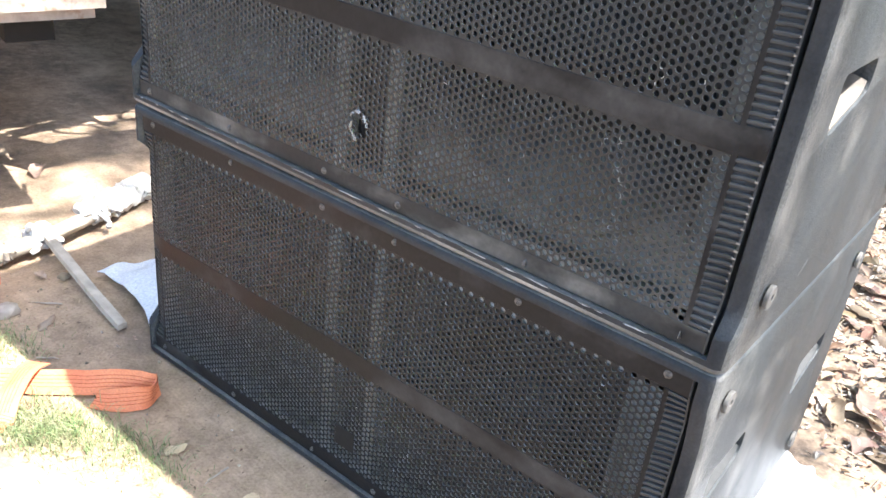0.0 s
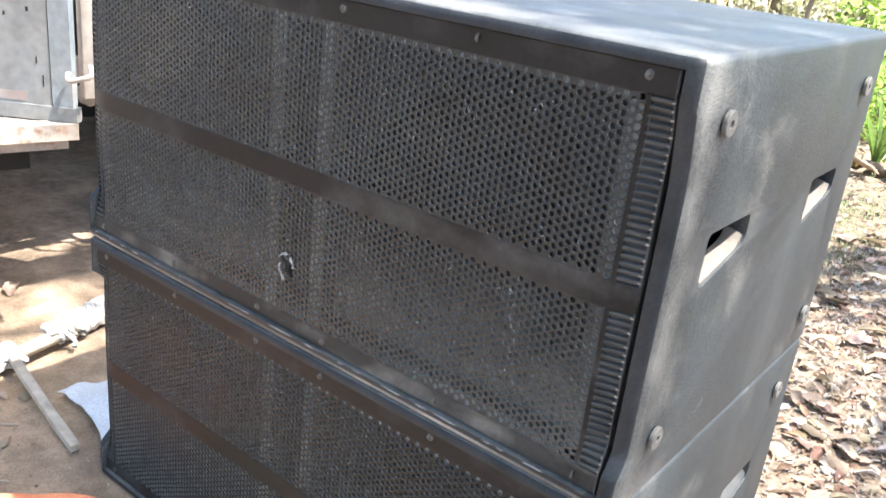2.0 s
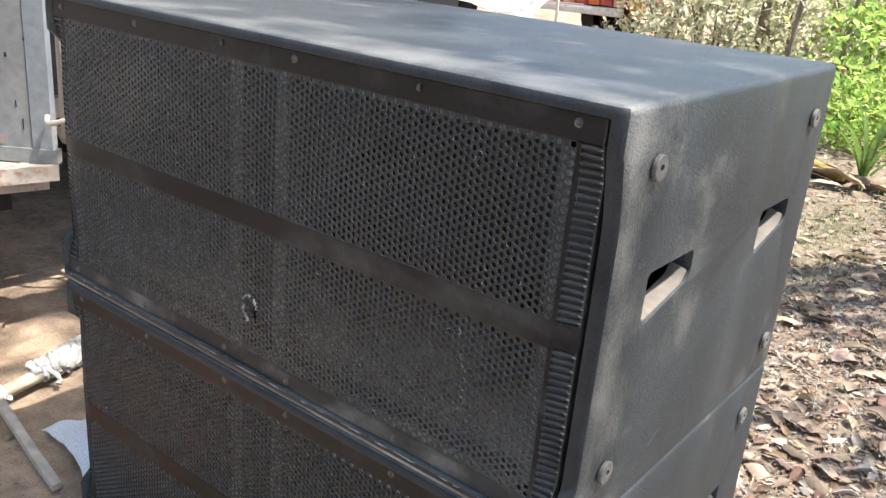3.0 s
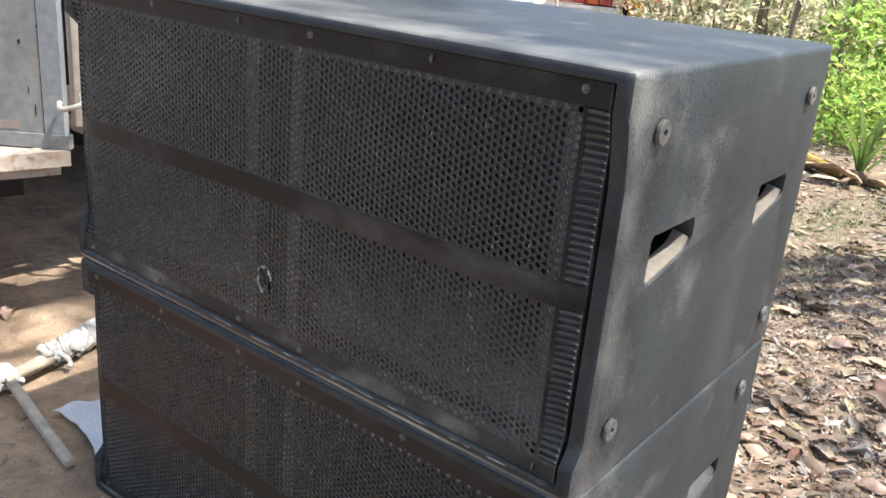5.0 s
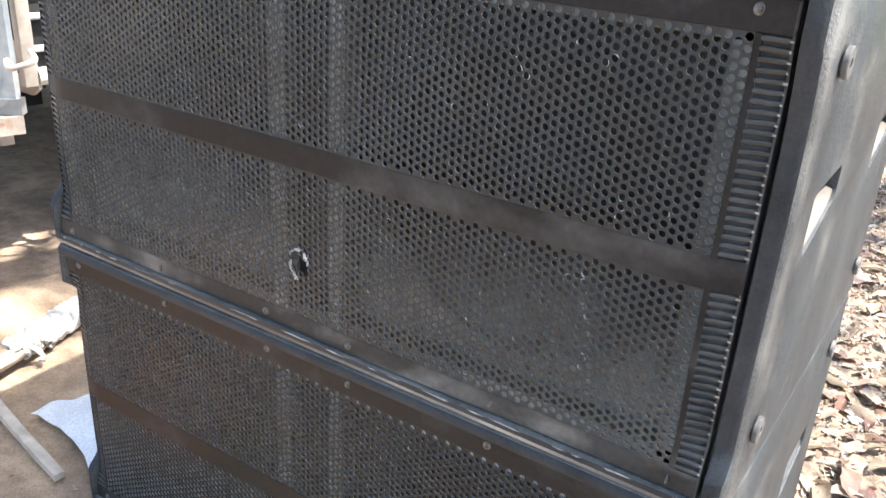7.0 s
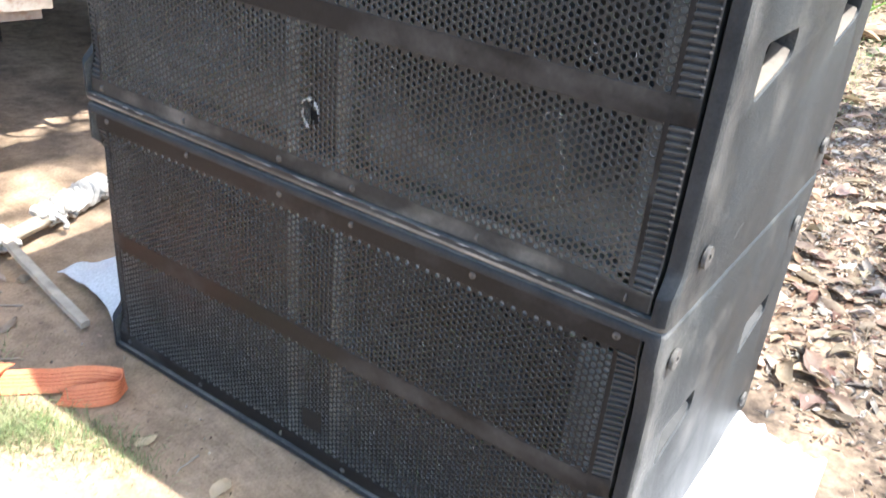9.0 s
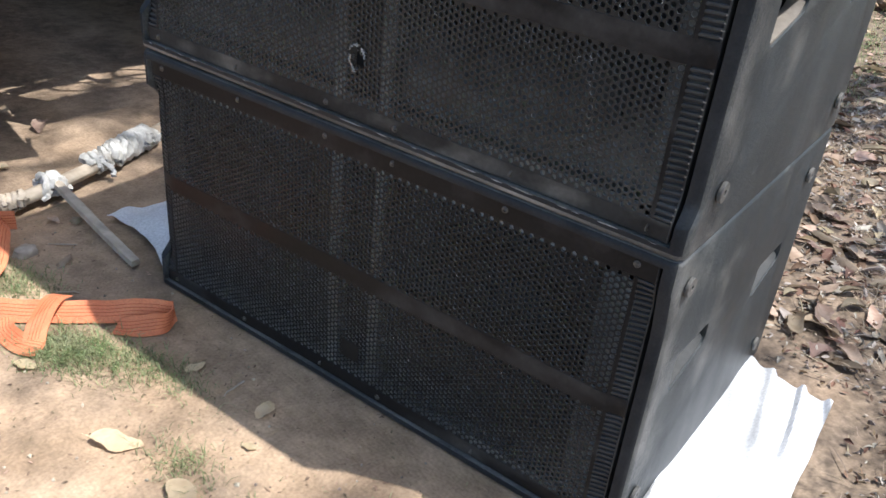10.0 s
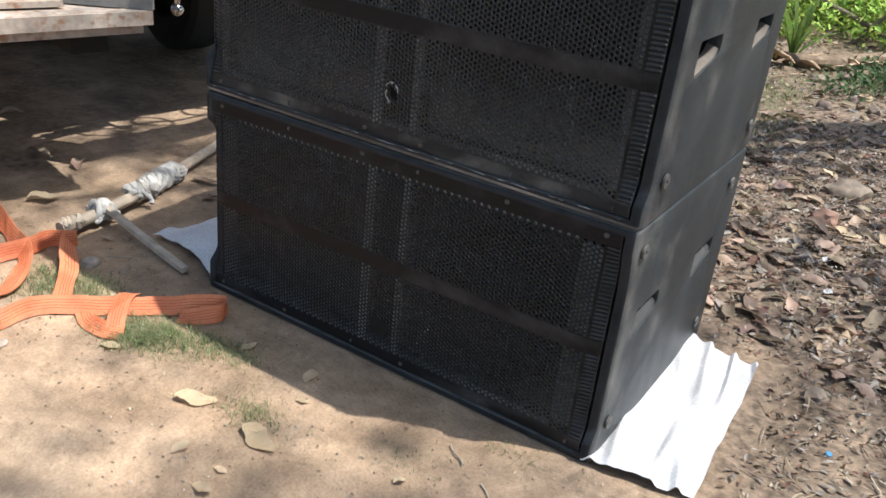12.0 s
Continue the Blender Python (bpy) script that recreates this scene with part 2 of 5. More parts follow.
M_STONE = mat("brown_stone", (0.17, 0.13, 0.098), (0.29, 0.23, 0.175), 18.0, 0.85, 0.6, 60.0, vary=0.3)
M_PALESTONE = mat("pale_stone", (0.38, 0.31, 0.24), (0.52, 0.44, 0.36), 18.0, 0.85, 0.5, 60.0)
M_PEBBLE = mat("pebble_mix", (0.36, 0.29, 0.22), (0.48, 0.40, 0.32), 18.0, 0.85, 0.4, 60.0, vary=0.5, island=True)
M_GREYLEAF = leafy("grey_dry_leaf_mix", (0.42, 0.375, 0.325), (0.27, 0.235, 0.20), 0.5, 0.1)
M_BROWNLEAF = leafy("brown_leaf_mix", (0.22, 0.135, 0.085), (0.12, 0.075, 0.05), 0.55, 0.1)
M_STRAW = mat("dry_straw", (0.34, 0.27, 0.19), (0.22, 0.17, 0.12), 30.0, 0.85, 0.2, 90.0, vary=0.5, island=True)
M_DRY = leafy("dry_leaf", (0.42, 0.325, 0.24), (0.26, 0.185, 0.13), 0.6, 0.15, island=False)
M_DRYSTUFF = leafy("dry_leaf_mix", (0.46, 0.35, 0.25), (0.31, 0.225, 0.155), 0.45, 0.15)
M_PALELEAF = leafy("pale_dry_leaf", (0.72, 0.58, 0.38), (0.58, 0.44, 0.27), 0.2, 0.15, island=False)
M_GRASS = leafy("thin_grass", (0.21, 0.28, 0.12), (0.36, 0.37, 0.21), 0.5, 0.35)
M_GREEN = leafy("green_foliage", (0.34, 0.52, 0.10), (0.52, 0.66, 0.20), 0.6, 0.68)
M_OLIVE = leafy("dusty_olive_foliage", (0.55, 0.56, 0.34), (0.80, 0.77, 0.54), 0.6, 0.55)
M_PALM = leafy("palm_leaf", (0.13, 0.22, 0.05), (0.22, 0.31, 0.08), 0.3, 0.4)
M_BARK = mat("grey_bark", (0.17, 0.135, 0.10), (0.27, 0.22, 0.17), 14.0, 0.9, 0.7, 50.0, stretch=(1, 1, 0.25))
M_LOG = mat("fallen_palm_stalk", (0.30, 0.21, 0.13), (0.16, 0.11, 0.07), 14.0, 0.75, 0.5, 50.0)
M_HUSK = mat("dry_palm_husk", (0.50, 0.36, 0.22), (0.36, 0.25, 0.15), 9.0, 0.8, 0.4, 50.0, stretch=(0.5, 4, 4))
M_PALEHUSK = mat("pale_palm_husk", (0.66, 0.52, 0.36), (0.50, 0.38, 0.25), 9.0, 0.8, 0.4, 50.0, stretch=(0.5, 4, 4))
M_DARKLEAF = leafy("dark_ground_leaf", (0.07, 0.13, 0.05), (0.12, 0.19, 0.08), 0.4, 0.3)
M_YELLOW = mat("yellow_stalk", (0.62, 0.42, 0.09), (0.52, 0.33, 0.08), 8.0, 0.6, 0.3, 50.0)
M_RED = mat("faded_red_paint", (0.42, 0.035, 0.03), (0.52, 0.09, 0.07), 3.0, 0.5, 0.1, 40.0, (0.6, 0.35, 0.3), 4.0, 0.4)
M_PINK = mat("faded_pink_paint", (0.66, 0.36, 0.32), (0.75, 0.50, 0.46), 3.0, 0.6, 0.1, 40.0, (0.5, 0.12, 0.10), 5.0, 0.4)
M_ORANGERED = mat("orange_red_paint", (0.70, 0.14, 0.04), (0.78, 0.24, 0.07), 3.0, 0.5, 0.1, 40.0)
M_ORANGE = mat("yellow_orange_paint", (0.75, 0.28, 0.03), (0.80, 0.40, 0.04), 3.0, 0.5, 0.1, 40.0)
M_TARP = mat("white_tarpaulin", (0.78, 0.77, 0.74), (0.84, 0.83, 0.80), 3.0, 0.6, 0.2, 30.0)
M_BLUE = mat("blue_plastic", (0.06, 0.25, 0.48), (0.10, 0.32, 0.55), 60.0, 0.35, 0.05, 100.0)
M_SCRAP = mat("white_scrap", (0.70, 0.70, 0.70), (0.8, 0.8, 0.8), 40.0, 0.7, 0.2, 100.0)
M_BRICKRED = mat("reddish_stone", (0.26, 0.15, 0.11), (0.36, 0.22, 0.16), 20.0, 0.85, 0.5, 60.0)


def ground_material():
    m = mat("dirt", (0.43, 0.300, 0.195), (0.58, 0.425, 0.290), 3.2, 0.95, 0.7, 38.0, (0.265, 0.195, 0.142), 1.9, 0.54, spec=0.2, bump_dist=0.01)
    nt = m.node_tree
    n, l = nt.nodes, nt.links
    bsdf = n["Principled BSDF"]
    sandy = bsdf.inputs["Base Color"].links[0].from_socket
    co = n.new("ShaderNodeTexCoord")
    sep = n.new("ShaderNodeSeparateXYZ")
    l.new(co.outputs["Object"], sep.inputs[0])
    wob = n.new("ShaderNodeTexNoise")
    wob.inputs["Scale"].default_value = 2.6
    l.new(co.outputs["Object"], wob.inputs["Vector"])
    beside = n.new("ShaderNodeMapRange")
    beside.inputs["From Min"].default_value, beside.inputs["From Max"].default_value = -1.9, -1.3
    l.new(sep.outputs["X"], beside.inputs["Value"])
    behind = n.new("ShaderNodeMath")
    behind.operation, behind.inputs[1].default_value = "SUBTRACT", 0.55
    l.new(sep.outputs["Y"], behind.inputs[0])
    rear = n.new("ShaderNodeMath")
    rear.operation = "MULTIPLY"
    l.new(behind.outputs[0], rear.inputs[0])
    l.new(beside.outputs["Result"], rear.inputs[1])
    either = n.new("ShaderNodeMath")
    either.operation = "MAXIMUM"
    l.new(sep.outputs["X"], either.inputs[0])
    l.new(rear.outputs[0], either.inputs[1])
    add = n.new("ShaderNodeMath")
    add.operation = "MULTIPLY_ADD"
    l.new(wob.outputs["Fac"], add.inputs[0])
    add.inputs[1].default_value = 0.9
    l.new(either.outputs[0], add.inputs[2])
    edge = n.new("ShaderNodeMapRange")
    edge.inputs["From Min"].default_value, edge.inputs["From Max"].default_value = 0.28, 0.72
    l.new(add.outputs[0], edge.inputs["Value"])
    fine = n.new("ShaderNodeTexNoise")
    fine.inputs["Scale"].default_value, fine.inputs["Detail"].default_value = 34.0, 8.0
    l.new(co.outputs["Object"], fine.inputs["Vector"])
    hum = n.new("ShaderNodeValToRGB")
    hum.color_ramp.elements[0].position, hum.color_ramp.elements[0].color = 0.34, (0.105, 0.080, 0.060, 1)
    hum.color_ramp.elements[1].position, hum.color_ramp.elements[1].color = 0.66, (0.30, 0.225, 0.16, 1)
    l.new(fine.outputs["Fac"], hum.inputs[0])
    mx = n.new("ShaderNodeMix")
    mx.data_type = "RGBA"
    l.new(edge.outputs["Result"], mx.inputs["Factor"])
    l.new(sandy, mx.inputs["A"])
    l.new(hum.outputs["Color"], mx.inputs["B"])
    grit = n.new("ShaderNodeTexNoise")
    grit.inputs["Scale"].default_value, grit.inputs["Detail"].default_value = 150.0, 5.0
    l.new(co.outputs["Object"], grit.inputs["Vector"])
    level = n.new("ShaderNodeMapRange")
    level.inputs["From Min"].default_value, level.inputs["From Max"].default_value = 0.3, 0.7
    level.inputs["To Min"].default_value, level.inputs["To Max"].default_value = 0.80, 1.13
    l.new(grit.outputs["Fac"], level.inputs["Value"])
    patch = n.new("ShaderNodeTexNoise")
    patch.inputs["Scale"].default_value, patch.inputs["Detail"].default_value = 7.0, 7.0
    l.new(co.outputs["Object"], patch.inputs["Vector"])
    tone = n.new("ShaderNodeMapRange")
    tone.inputs["From Min"].default_value, tone.inputs["From Max"].default_value = 0.35, 0.65
    tone.inputs["To Min"].default_value, tone.inputs["To Max"].default_value = 0.74, 1.14
    l.new(patch.outputs["Fac"], tone.inputs["Value"])
    both = n.new("ShaderNodeMath")
    both.operation = "MULTIPLY"
    l.new(level.outputs["Result"], both.inputs[0])
    l.new(tone.outputs["Result"], both.inputs[1])
    worn = n.new("ShaderNodeMix")
    worn.data_type, worn.blend_type = "RGBA", "MULTIPLY"
    worn.inputs["Factor"].default_value = 1.0
    l.new(mx.outputs["Result"], worn.inputs["A"])
    l.new(both.outputs[0], worn.inputs["B"])
    l.new(worn.outputs["Result"], bsdf.inputs["Base Color"])
    return m


M_GROUND = ground_material()


# ---- mesh helpers ----
def finish(bm, name, smooth=True):
    me = bpy.data.meshes.new(name)
    bm.normal_update()
    bm.to_mesh(me)
    bm.free()
    if smooth:
        for p in me.polygons:
            p.use_smooth = True
        me.set_sharp_from_angle(angle=radians(35))
    return me


def part(name, bm, material, parent=None, label=""):
    """A bmesh (or a mesh) as one object, under its thing."""
    me = finish(bm, name) if isinstance(bm, bmesh.types.BMesh) else bm
    if material and not me.materials:
        me.materials.append(material)
    ob = new(name, me)
    ob.parent = parent
    if label:
        ob["label"] = label
    return ob


def thing(name, m, label, category, group="", kind=""):
    ob = new(name)
    ob.empty_display_size = 0.1
    ob.matrix_world = m
    return tagged(ob, label, category, group, kind)


def box(bm, x0, x1, y0, y1, z0, z1, bevel=0.0, seg=2):
    made = bmesh.ops.create_cube(bm, size=1.0, matrix=Matrix.Translation(((x0 + x1) / 2, (y0 + y1) / 2, (z0 + z1) / 2))
                                 @ Matrix.Diagonal((x1 - x0, y1 - y0, z1 - z0, 1)))
    if bevel:
        edges = list({e for v in made["verts"] for e in v.link_edges})
        bmesh.ops.bevel(bm, geom=edges, offset=bevel, segments=seg, profile=0.5, affect="EDGES")
    return bm


def boxed(x0, x1, y0, y1, z0, z1, bevel=0.0, seg=2):
    return box(bmesh.new(), x0, x1, y0, y1, z0, z1, bevel, seg)


def lathe(bm, profile, segments=32, m=Matrix()):
    """Turns (radius, height) pairs round the z axis."""
    rings = []
    for r, h in profile:
        if r < 1e-6:
            rings.append([bm.verts.new(m @ Vector((0, 0, h)))] * segments)
        else:
            rings.append([bm.verts.new(m @ Vector((r * math.cos(2 * math.pi * i / segments), r * math.sin(2 * math.pi * i / segments), h)))
                          for i in range(segments)])
    for a, b in zip(rings, rings[1:]):
        for i in range(segments):
            j = (i + 1) % segments
            vs = list(dict.fromkeys((a[i], a[j], b[j], b[i])))
            if len(vs) > 2:
                bm.faces.new(vs)
    return bm


def tube(bm, points, radii, sides=10, wobble=0.0):
    """A tapered round bar along a line of points."""
    pts = [Vector(p) for p in points]
    rings = []
    for k, p in enumerate(pts):
        d = (pts[min(k + 1, len(pts) - 1)] - pts[max(k - 1, 0)]).normalized()
        side = d.cross(Vector((0, 0, 1)) if abs(d.z) < 0.9 else Vector((1, 0, 0))).normalized()
        up = side.cross(d)
        r = radii[k] if isinstance(radii, (list, tuple)) else radii
        rings.append([bm.verts.new(p + (side * math.cos(a) + up * math.sin(a)) * r * (1 + wobble * rng.uniform(-1, 1)))
                      for a in (2 * math.pi * i / sides for i in range(sides))])
    for a, b in zip(rings, rings[1:]):
        for i in range(sides):
            bm.faces.new((a[i], a[(i + 1) % sides], b[(i + 1) % sides], b[i]))
    bm.faces.new(rings[0][::-1])
    bm.faces.new(rings[-1])
    return bm


def smooth_line(points, steps=6):
    """Catmull-Rom through points of any dimension."""
    p = [np.array(q, float) for q in points]
    p = [2 * p[0] - p[1]] + p + [2 * p[-1] - p[-2]]
    out = []
    for i in range(1, len(p) - 2):
        for k in range(steps):
            t = k / steps
            out.append(0.5 * (2 * p[i] + (p[i + 1] - p[i - 1]) * t + (2 * p[i - 1] - 5 * p[i] + 4 * p[i + 1] - p[i + 2]) * t * t
                              + (3 * p[i] - p[i - 1] - 3 * p[i + 1] + p[i + 2]) * t ** 3))
    out.append(p[-2])
    return out


# ---- ground ----
def height(x, y):
    near = 1 / (1 + (math.hypot(x, y) / 9) ** 2)
    h = 0.030 * (noise.noise((x * 0.7, y * 0.7, 3)) - 0.1) + 0.013 * noise.noise((x * 3.1, y * 3.1, 7)) + 0.008 * noise.noise((x * 8, y * 8, 1)) + 0.004 * noise.noise((x * 19, y * 19, 4))
    litter = min(1, max(0, (x - 0.25) / 0.5))
    h += litter * (0.012 * noise.noise((x * 14, y * 14, 5)) + 0.012)
    # flat under the stack
    d = max(max(-1.25 - x, x - 0.02, 0), max(-0.02 - y, y - 0.80, 0))
    flat = min(1, d / 0.35)
    return h * flat * near - 0.006 * (1 - flat)


def axis(lo, hi, step, far):
    a = list(np.arange(lo, hi + 1e-6, step))
    s, x = step, a[-1]
    while x < far:
        s *= 1.35
        x += s
        a.append(x)
    s, x, b = step, a[0], []
    while x > -far:
        s *= 1.35
        x -= s
        b.append(x)
    return b[::-1] + a


gx, gy = axis(-2.7, 1.4, 0.025, 1500), axis(-1.4, 4.2, 0.025, 1500)
verts = [(x, y, height(x, y)) for y in gy for x in gx]
nx = len(gx)
faces = [(j * nx + i, j * nx + i + 1, (j + 1) * nx + i + 1, (j + 1) * nx + i) for j in range(len(gy) - 1) for i in range(nx - 1)]
me = bpy.data.meshes.new("ground")
me.from_pydata(verts, [], faces)
me.materials.append(M_GROUND)
for p in me.polygons:
    p.use_smooth = True
tagged(new("ground", me), "bare sandy dirt turning to dark leaf-strewn soil", "ground", kind="structure")

# ---- the two loudspeakers ----
HALF, DEEP, HIGH = 0.615, 0.785, 0.585
PITCH = 0.2245 / 20
COL = PITCH * math.sqrt(3) / 2
CELL = PITCH / math.sqrt(3)
HOLE = 0.0042


def solid(bm):
    return new("cutter", finish(bm, "cutter", False))


def handle_outline(y0, y1, z0=0.290, z1=0.364):
    """A hand hole: the lower edge rises to the rear."""
    out = []
    for cy, cz, r, a0, a1 in ((y1 - 0.010, z1 - 0.010, 0.010, 0, 90), (y0 + 0.010, z1 - 0.010, 0.010, 90, 180), (y0 + 0.014, z0 + 0.014, 0.014, 180, 283), (y1 - 0.020, z0 + 0.046, 0.020, 283, 360)):
        out += [(cy + r * math.cos(radians(a0 + (a1 - a0) * k / 5)), cz + r * math.sin(radians(a0 + (a1 - a0) * k / 5))) for k in range(6)]
    return out


def cabinet_mesh(handles, lip):
    bm = boxed(-HALF + 0.005, HALF, -0.008, DEEP, 0, HIGH)
    upright = [e for e in bm.edges if abs(e.verts[0].co.z - e.verts[1].co.z) > 0.1]
    bmesh.ops.bevel(bm, geom=upright, offset=0.019, segments=6, profile=0.5, affect="EDGES")
    rest = [e for e in bm.edges if len(e.link_faces) == 2 and e.calc_face_angle() > radians(50)]
    bmesh.ops.bevel(bm, geom=rest, offset=0.011, segments=4, profile=0.5, affect="EDGES")
    body = new("body", finish(bm, "body"))
    cutters = [solid(boxed(-0.5905, 0.5905, -0.2, 0.17, 0.019, HIGH - 0.017))]
    bm = bmesh.new()
    # the front lip is rounded, and set back between its corners
    for s, depth, r, run, start in ((-1, 0.030, 0.012, 0.075, 0.046), (1, 0.011, 0.016, 0.045, 0.046)):
        def back(z):
            u = min(1, max(0, (z - start) / run), max(0, (HIGH - z - (0.046 if s < 0 else 0.034)) / (0.075 if s < 0 else 0.130)))
            front = -0.032 if s < 0 else -0.0095
            return front + (depth - front) * (u * u * (3 - 2 * u)) ** 0.8
        rings = []
        for q in range(49):
            z = start + (HIGH - start - (0.046 if s < 0 else 0.034)) * (0.5 - 0.5 * math.cos(math.pi * q / 48))
            d = back(z)
            sec = [(0.58, -0.09), (0.80, -0.09), (0.80, d + r), (HALF + 0.001, d + r)]
            sec += [(HALF - r + r * math.cos(a), d + r - r * math.sin(a)) for a in (radians(15 * k) for k in range(1, 6))] + [(HALF - r, d), (0.58, d)]
            rings.append([bm.verts.new((s * x, y, z)) for x, y in sec])
        for p, g in zip(rings, rings[1:]):
            for k in range(len(p)):
                bm.faces.new((p[k - 1], p[k], g[k], g[k - 1]))
        bm.faces.new(rings[0]), bm.faces.new(rings[-1][::-1])
    bmesh.ops.recalc_face_normals(bm, faces=bm.faces)
    cutters.append(solid(bm))
    for y0, y1 in handles:
        for s in (-1, 1):
            bm = bmesh.new()
            rings = [[bm.verts.new((x, y, z)) for y, z in handle_outline(y0, y1)] for x in (s * (HALF - 0.06), s * (HALF + 0.05))]
            bm.faces.new(rings[0]), bm.faces.new(rings[1][::-1])
            for k in range(len(rings[0])):
                bm.faces.new((rings[0][k - 1], rings[0][k], rings[1][k], rings[1][k - 1]))
            bmesh.ops.recalc_face_normals(bm, faces=bm.faces)
            cutters.append(solid(bm))
            # the dark box behind the wall
            x0, x1 = sorted((s * (HALF - 0.20), s * (HALF - 0.028)))
            cutters.append(solid(boxed(x0, x1, y0 - 0.03, y1 + 0.03, 0.225, 0.395)))
    for c in cutters:
        mod = body.modifiers.new("cut", "BOOLEAN")
        mod.object, mod.operation, mod.solver = c, "DIFFERENCE", "EXACT"
    soft_edge = body.modifiers.new("soft", "BEVEL")
    soft_edge.width, soft_edge.segments, soft_edge.limit_method, soft_edge.angle_limit = 0.004, 3, "ANGLE", radians(50)
    dg = bpy.context.evaluated_depsgraph_get()
    me = bpy.data.meshes.new_from_object(body.evaluated_get(dg))
    for o in (body, *cutters):
        bpy.data.objects.remove(o)
    me.name = "body"
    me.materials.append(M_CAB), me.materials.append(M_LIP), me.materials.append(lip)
    # faces turned to the front take the shaded lip colour
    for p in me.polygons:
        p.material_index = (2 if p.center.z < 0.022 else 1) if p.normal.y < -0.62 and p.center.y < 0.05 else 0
    for p in me.polygons:
        p.use_smooth = True
    me.set_sharp_from_angle(angle=radians(35))
    return me


def bow(x, z):
    """The sheet is bent back along its sides, between the corner screws, and is slightly dented all over."""
    def ease(v):
        v = min(1, max(0, v))
        return v * v * (3 - 2 * v)
    up = ease((min(z, HIGH - z) - 0.045) / 0.055)
    return 0.013 * up * ease((abs(x) - 0.535) / 0.052) - 0.003 * ease(min(z, HIGH - z) / 0.2) + 0.0022 * noise.noise((x * 4, z * 4, 9))


def perforated(base, torn, paint, edge):
    """A drilled field of the grille: hexagonal cells, each with a round hole."""
    verts, faces, known, walls = [], [], {}, []

    def corner(u, v):
        key = (round(u * 2e4), round(v * 2e4))
        if key not in known:
            known[key] = len(verts)
            verts.append((u, bow(u, v), v))
        return known[key]
    hexa = [(CELL * math.cos(k * math.pi / 3), CELL * math.sin(k * math.pi / 3)) for k in range(6)]
    ring = [(HOLE * math.cos(k * math.pi / 6), HOLE * math.sin(k * math.pi / 6)) for k in range(12)]
    for i in range(-56, 57):
        odd = i % 2
        for j in range(20 + odd):
            u, v = i * COL, base + (j + (0 if odd else 0.5)) * PITCH
            if torn and math.hypot((u - torn[0]) / 0.013, (v - torn[1]) / 0.019) < 0.9 + 0.7 * noise.noise((u * 60, v * 60, 0)):
                continue
            six = [corner(u + a, v + b) for a, b in hexa]
            if odd and j in (0, 20):
                faces.append(tuple(six[::-1]))
                continue
            h, y = len(verts), bow(u, v)
            verts += [(u + a, bow(u + a, v), v + b) for a, b in ring] + [(u + a, bow(u + a, v) + 0.0028, v + b) for a, b in ring]
            for k in range(6):
                faces.append((six[(k + 1) % 6], six[k], h + 2 * k, h + 2 * k + 1, h + (2 * k + 2) % 12))
            for k in range(12):
                p, g = h + k, h + (k + 1) % 12
                walls.append(len(faces))
                faces.append((g, p, p + 12, g + 12))
    me = bpy.data.meshes.new("perforated_field")
    me.from_pydata(verts, [], faces)
    me.materials.append(paint), me.materials.append(edge)
    for k in walls:
        me.polygons[k].material_index = 1
    return me


def strip(x0, x1, z0, z1, y0, y1, bevel=0.0008):
    """A plain part of the sheet that follows its bulge."""
    bm = boxed(x0, x1, y0, y1, z0, z1, bevel, 1)
    for axis_no, lo, hi, step in ((0, x0, x1, 0.02), (2, z0, z1, 0.02)):
        k = int((hi - lo) / step)
        for q in range(1, k):
            at_co, nrm = [0, 0, 0], [0, 0, 0]
            at_co[axis_no], nrm[axis_no] = lo + (hi - lo) * q / k, 1
            bmesh.ops.bisect_plane(bm, geom=list(bm.verts) + list(bm.edges) + list(bm.faces), plane_co=at_co, plane_no=nrm)
    for v in bm.verts:
        v.co.y += bow(v.co.x, v.co.z)
    return bm


def slotted(side):
    """The slotted edge of a grille: a rung between each two slots, and the folded rim."""
    bm = bmesh.new()
    prof = [(-0.0026, 0.0040), (-0.0026, -0.0004), (-0.0018, -0.0012), (0.0, -0.0014), (0.0018, -0.0012), (0.0026, -0.0004), (0.0026, 0.0040)]
    for base in (0.050, 0.3105):
        for j in range(23):
            z = base + (j + 0.5) * 20 * PITCH / 23
            rows = []
            for q in range(7):
                x = side * (0.5548 + 0.0275 * q / 6)
                thin = 0.82 if q in (0, 6) else 1.0
                dent = 0.0007 * noise.noise((x * 90, z * 70, 3))
                rows.append([bm.verts.new((x, dy * thin + dent + bow(x, z + dz), z + dz * thin + dent)) for dz, dy in prof])
            for a, c in zip(rows, rows[1:]):
                for q in range(6):
                    bm.faces.new((a[q], a[q + 1], c[q + 1], c[q]))
            bm.faces.new(rows[0]), bm.faces.new(rows[-1][::-1])
    rim = []
    n = 48
    for q in range(n + 1):
        z = 0.022 + (HIGH - 0.042) * q / n
        y = bow(0.586, z)
        rim.append([bm.verts.new((side * x, y + dy, z)) for x, dy in ((0.5818, -0.0016), (0.5842, -0.0006), (0.5846, 0.020), (0.5820, 0.020))])
    for a, c in zip(rim, rim[1:]):
        for q in range(4):
            bm.faces.new((a[q], a[(q + 1) % 4], c[(q + 1) % 4], c[q]))
    bmesh.ops.recalc_face_normals(bm, faces=bm.faces)
    return bm


SCREWS = (-0.549, -0.315, -0.081, 0.081, 0.315, 0.549)
SHARED = {}


def shared(key, make):
    if key not in SHARED:
        SHARED[key] = make()
    return SHARED[key]


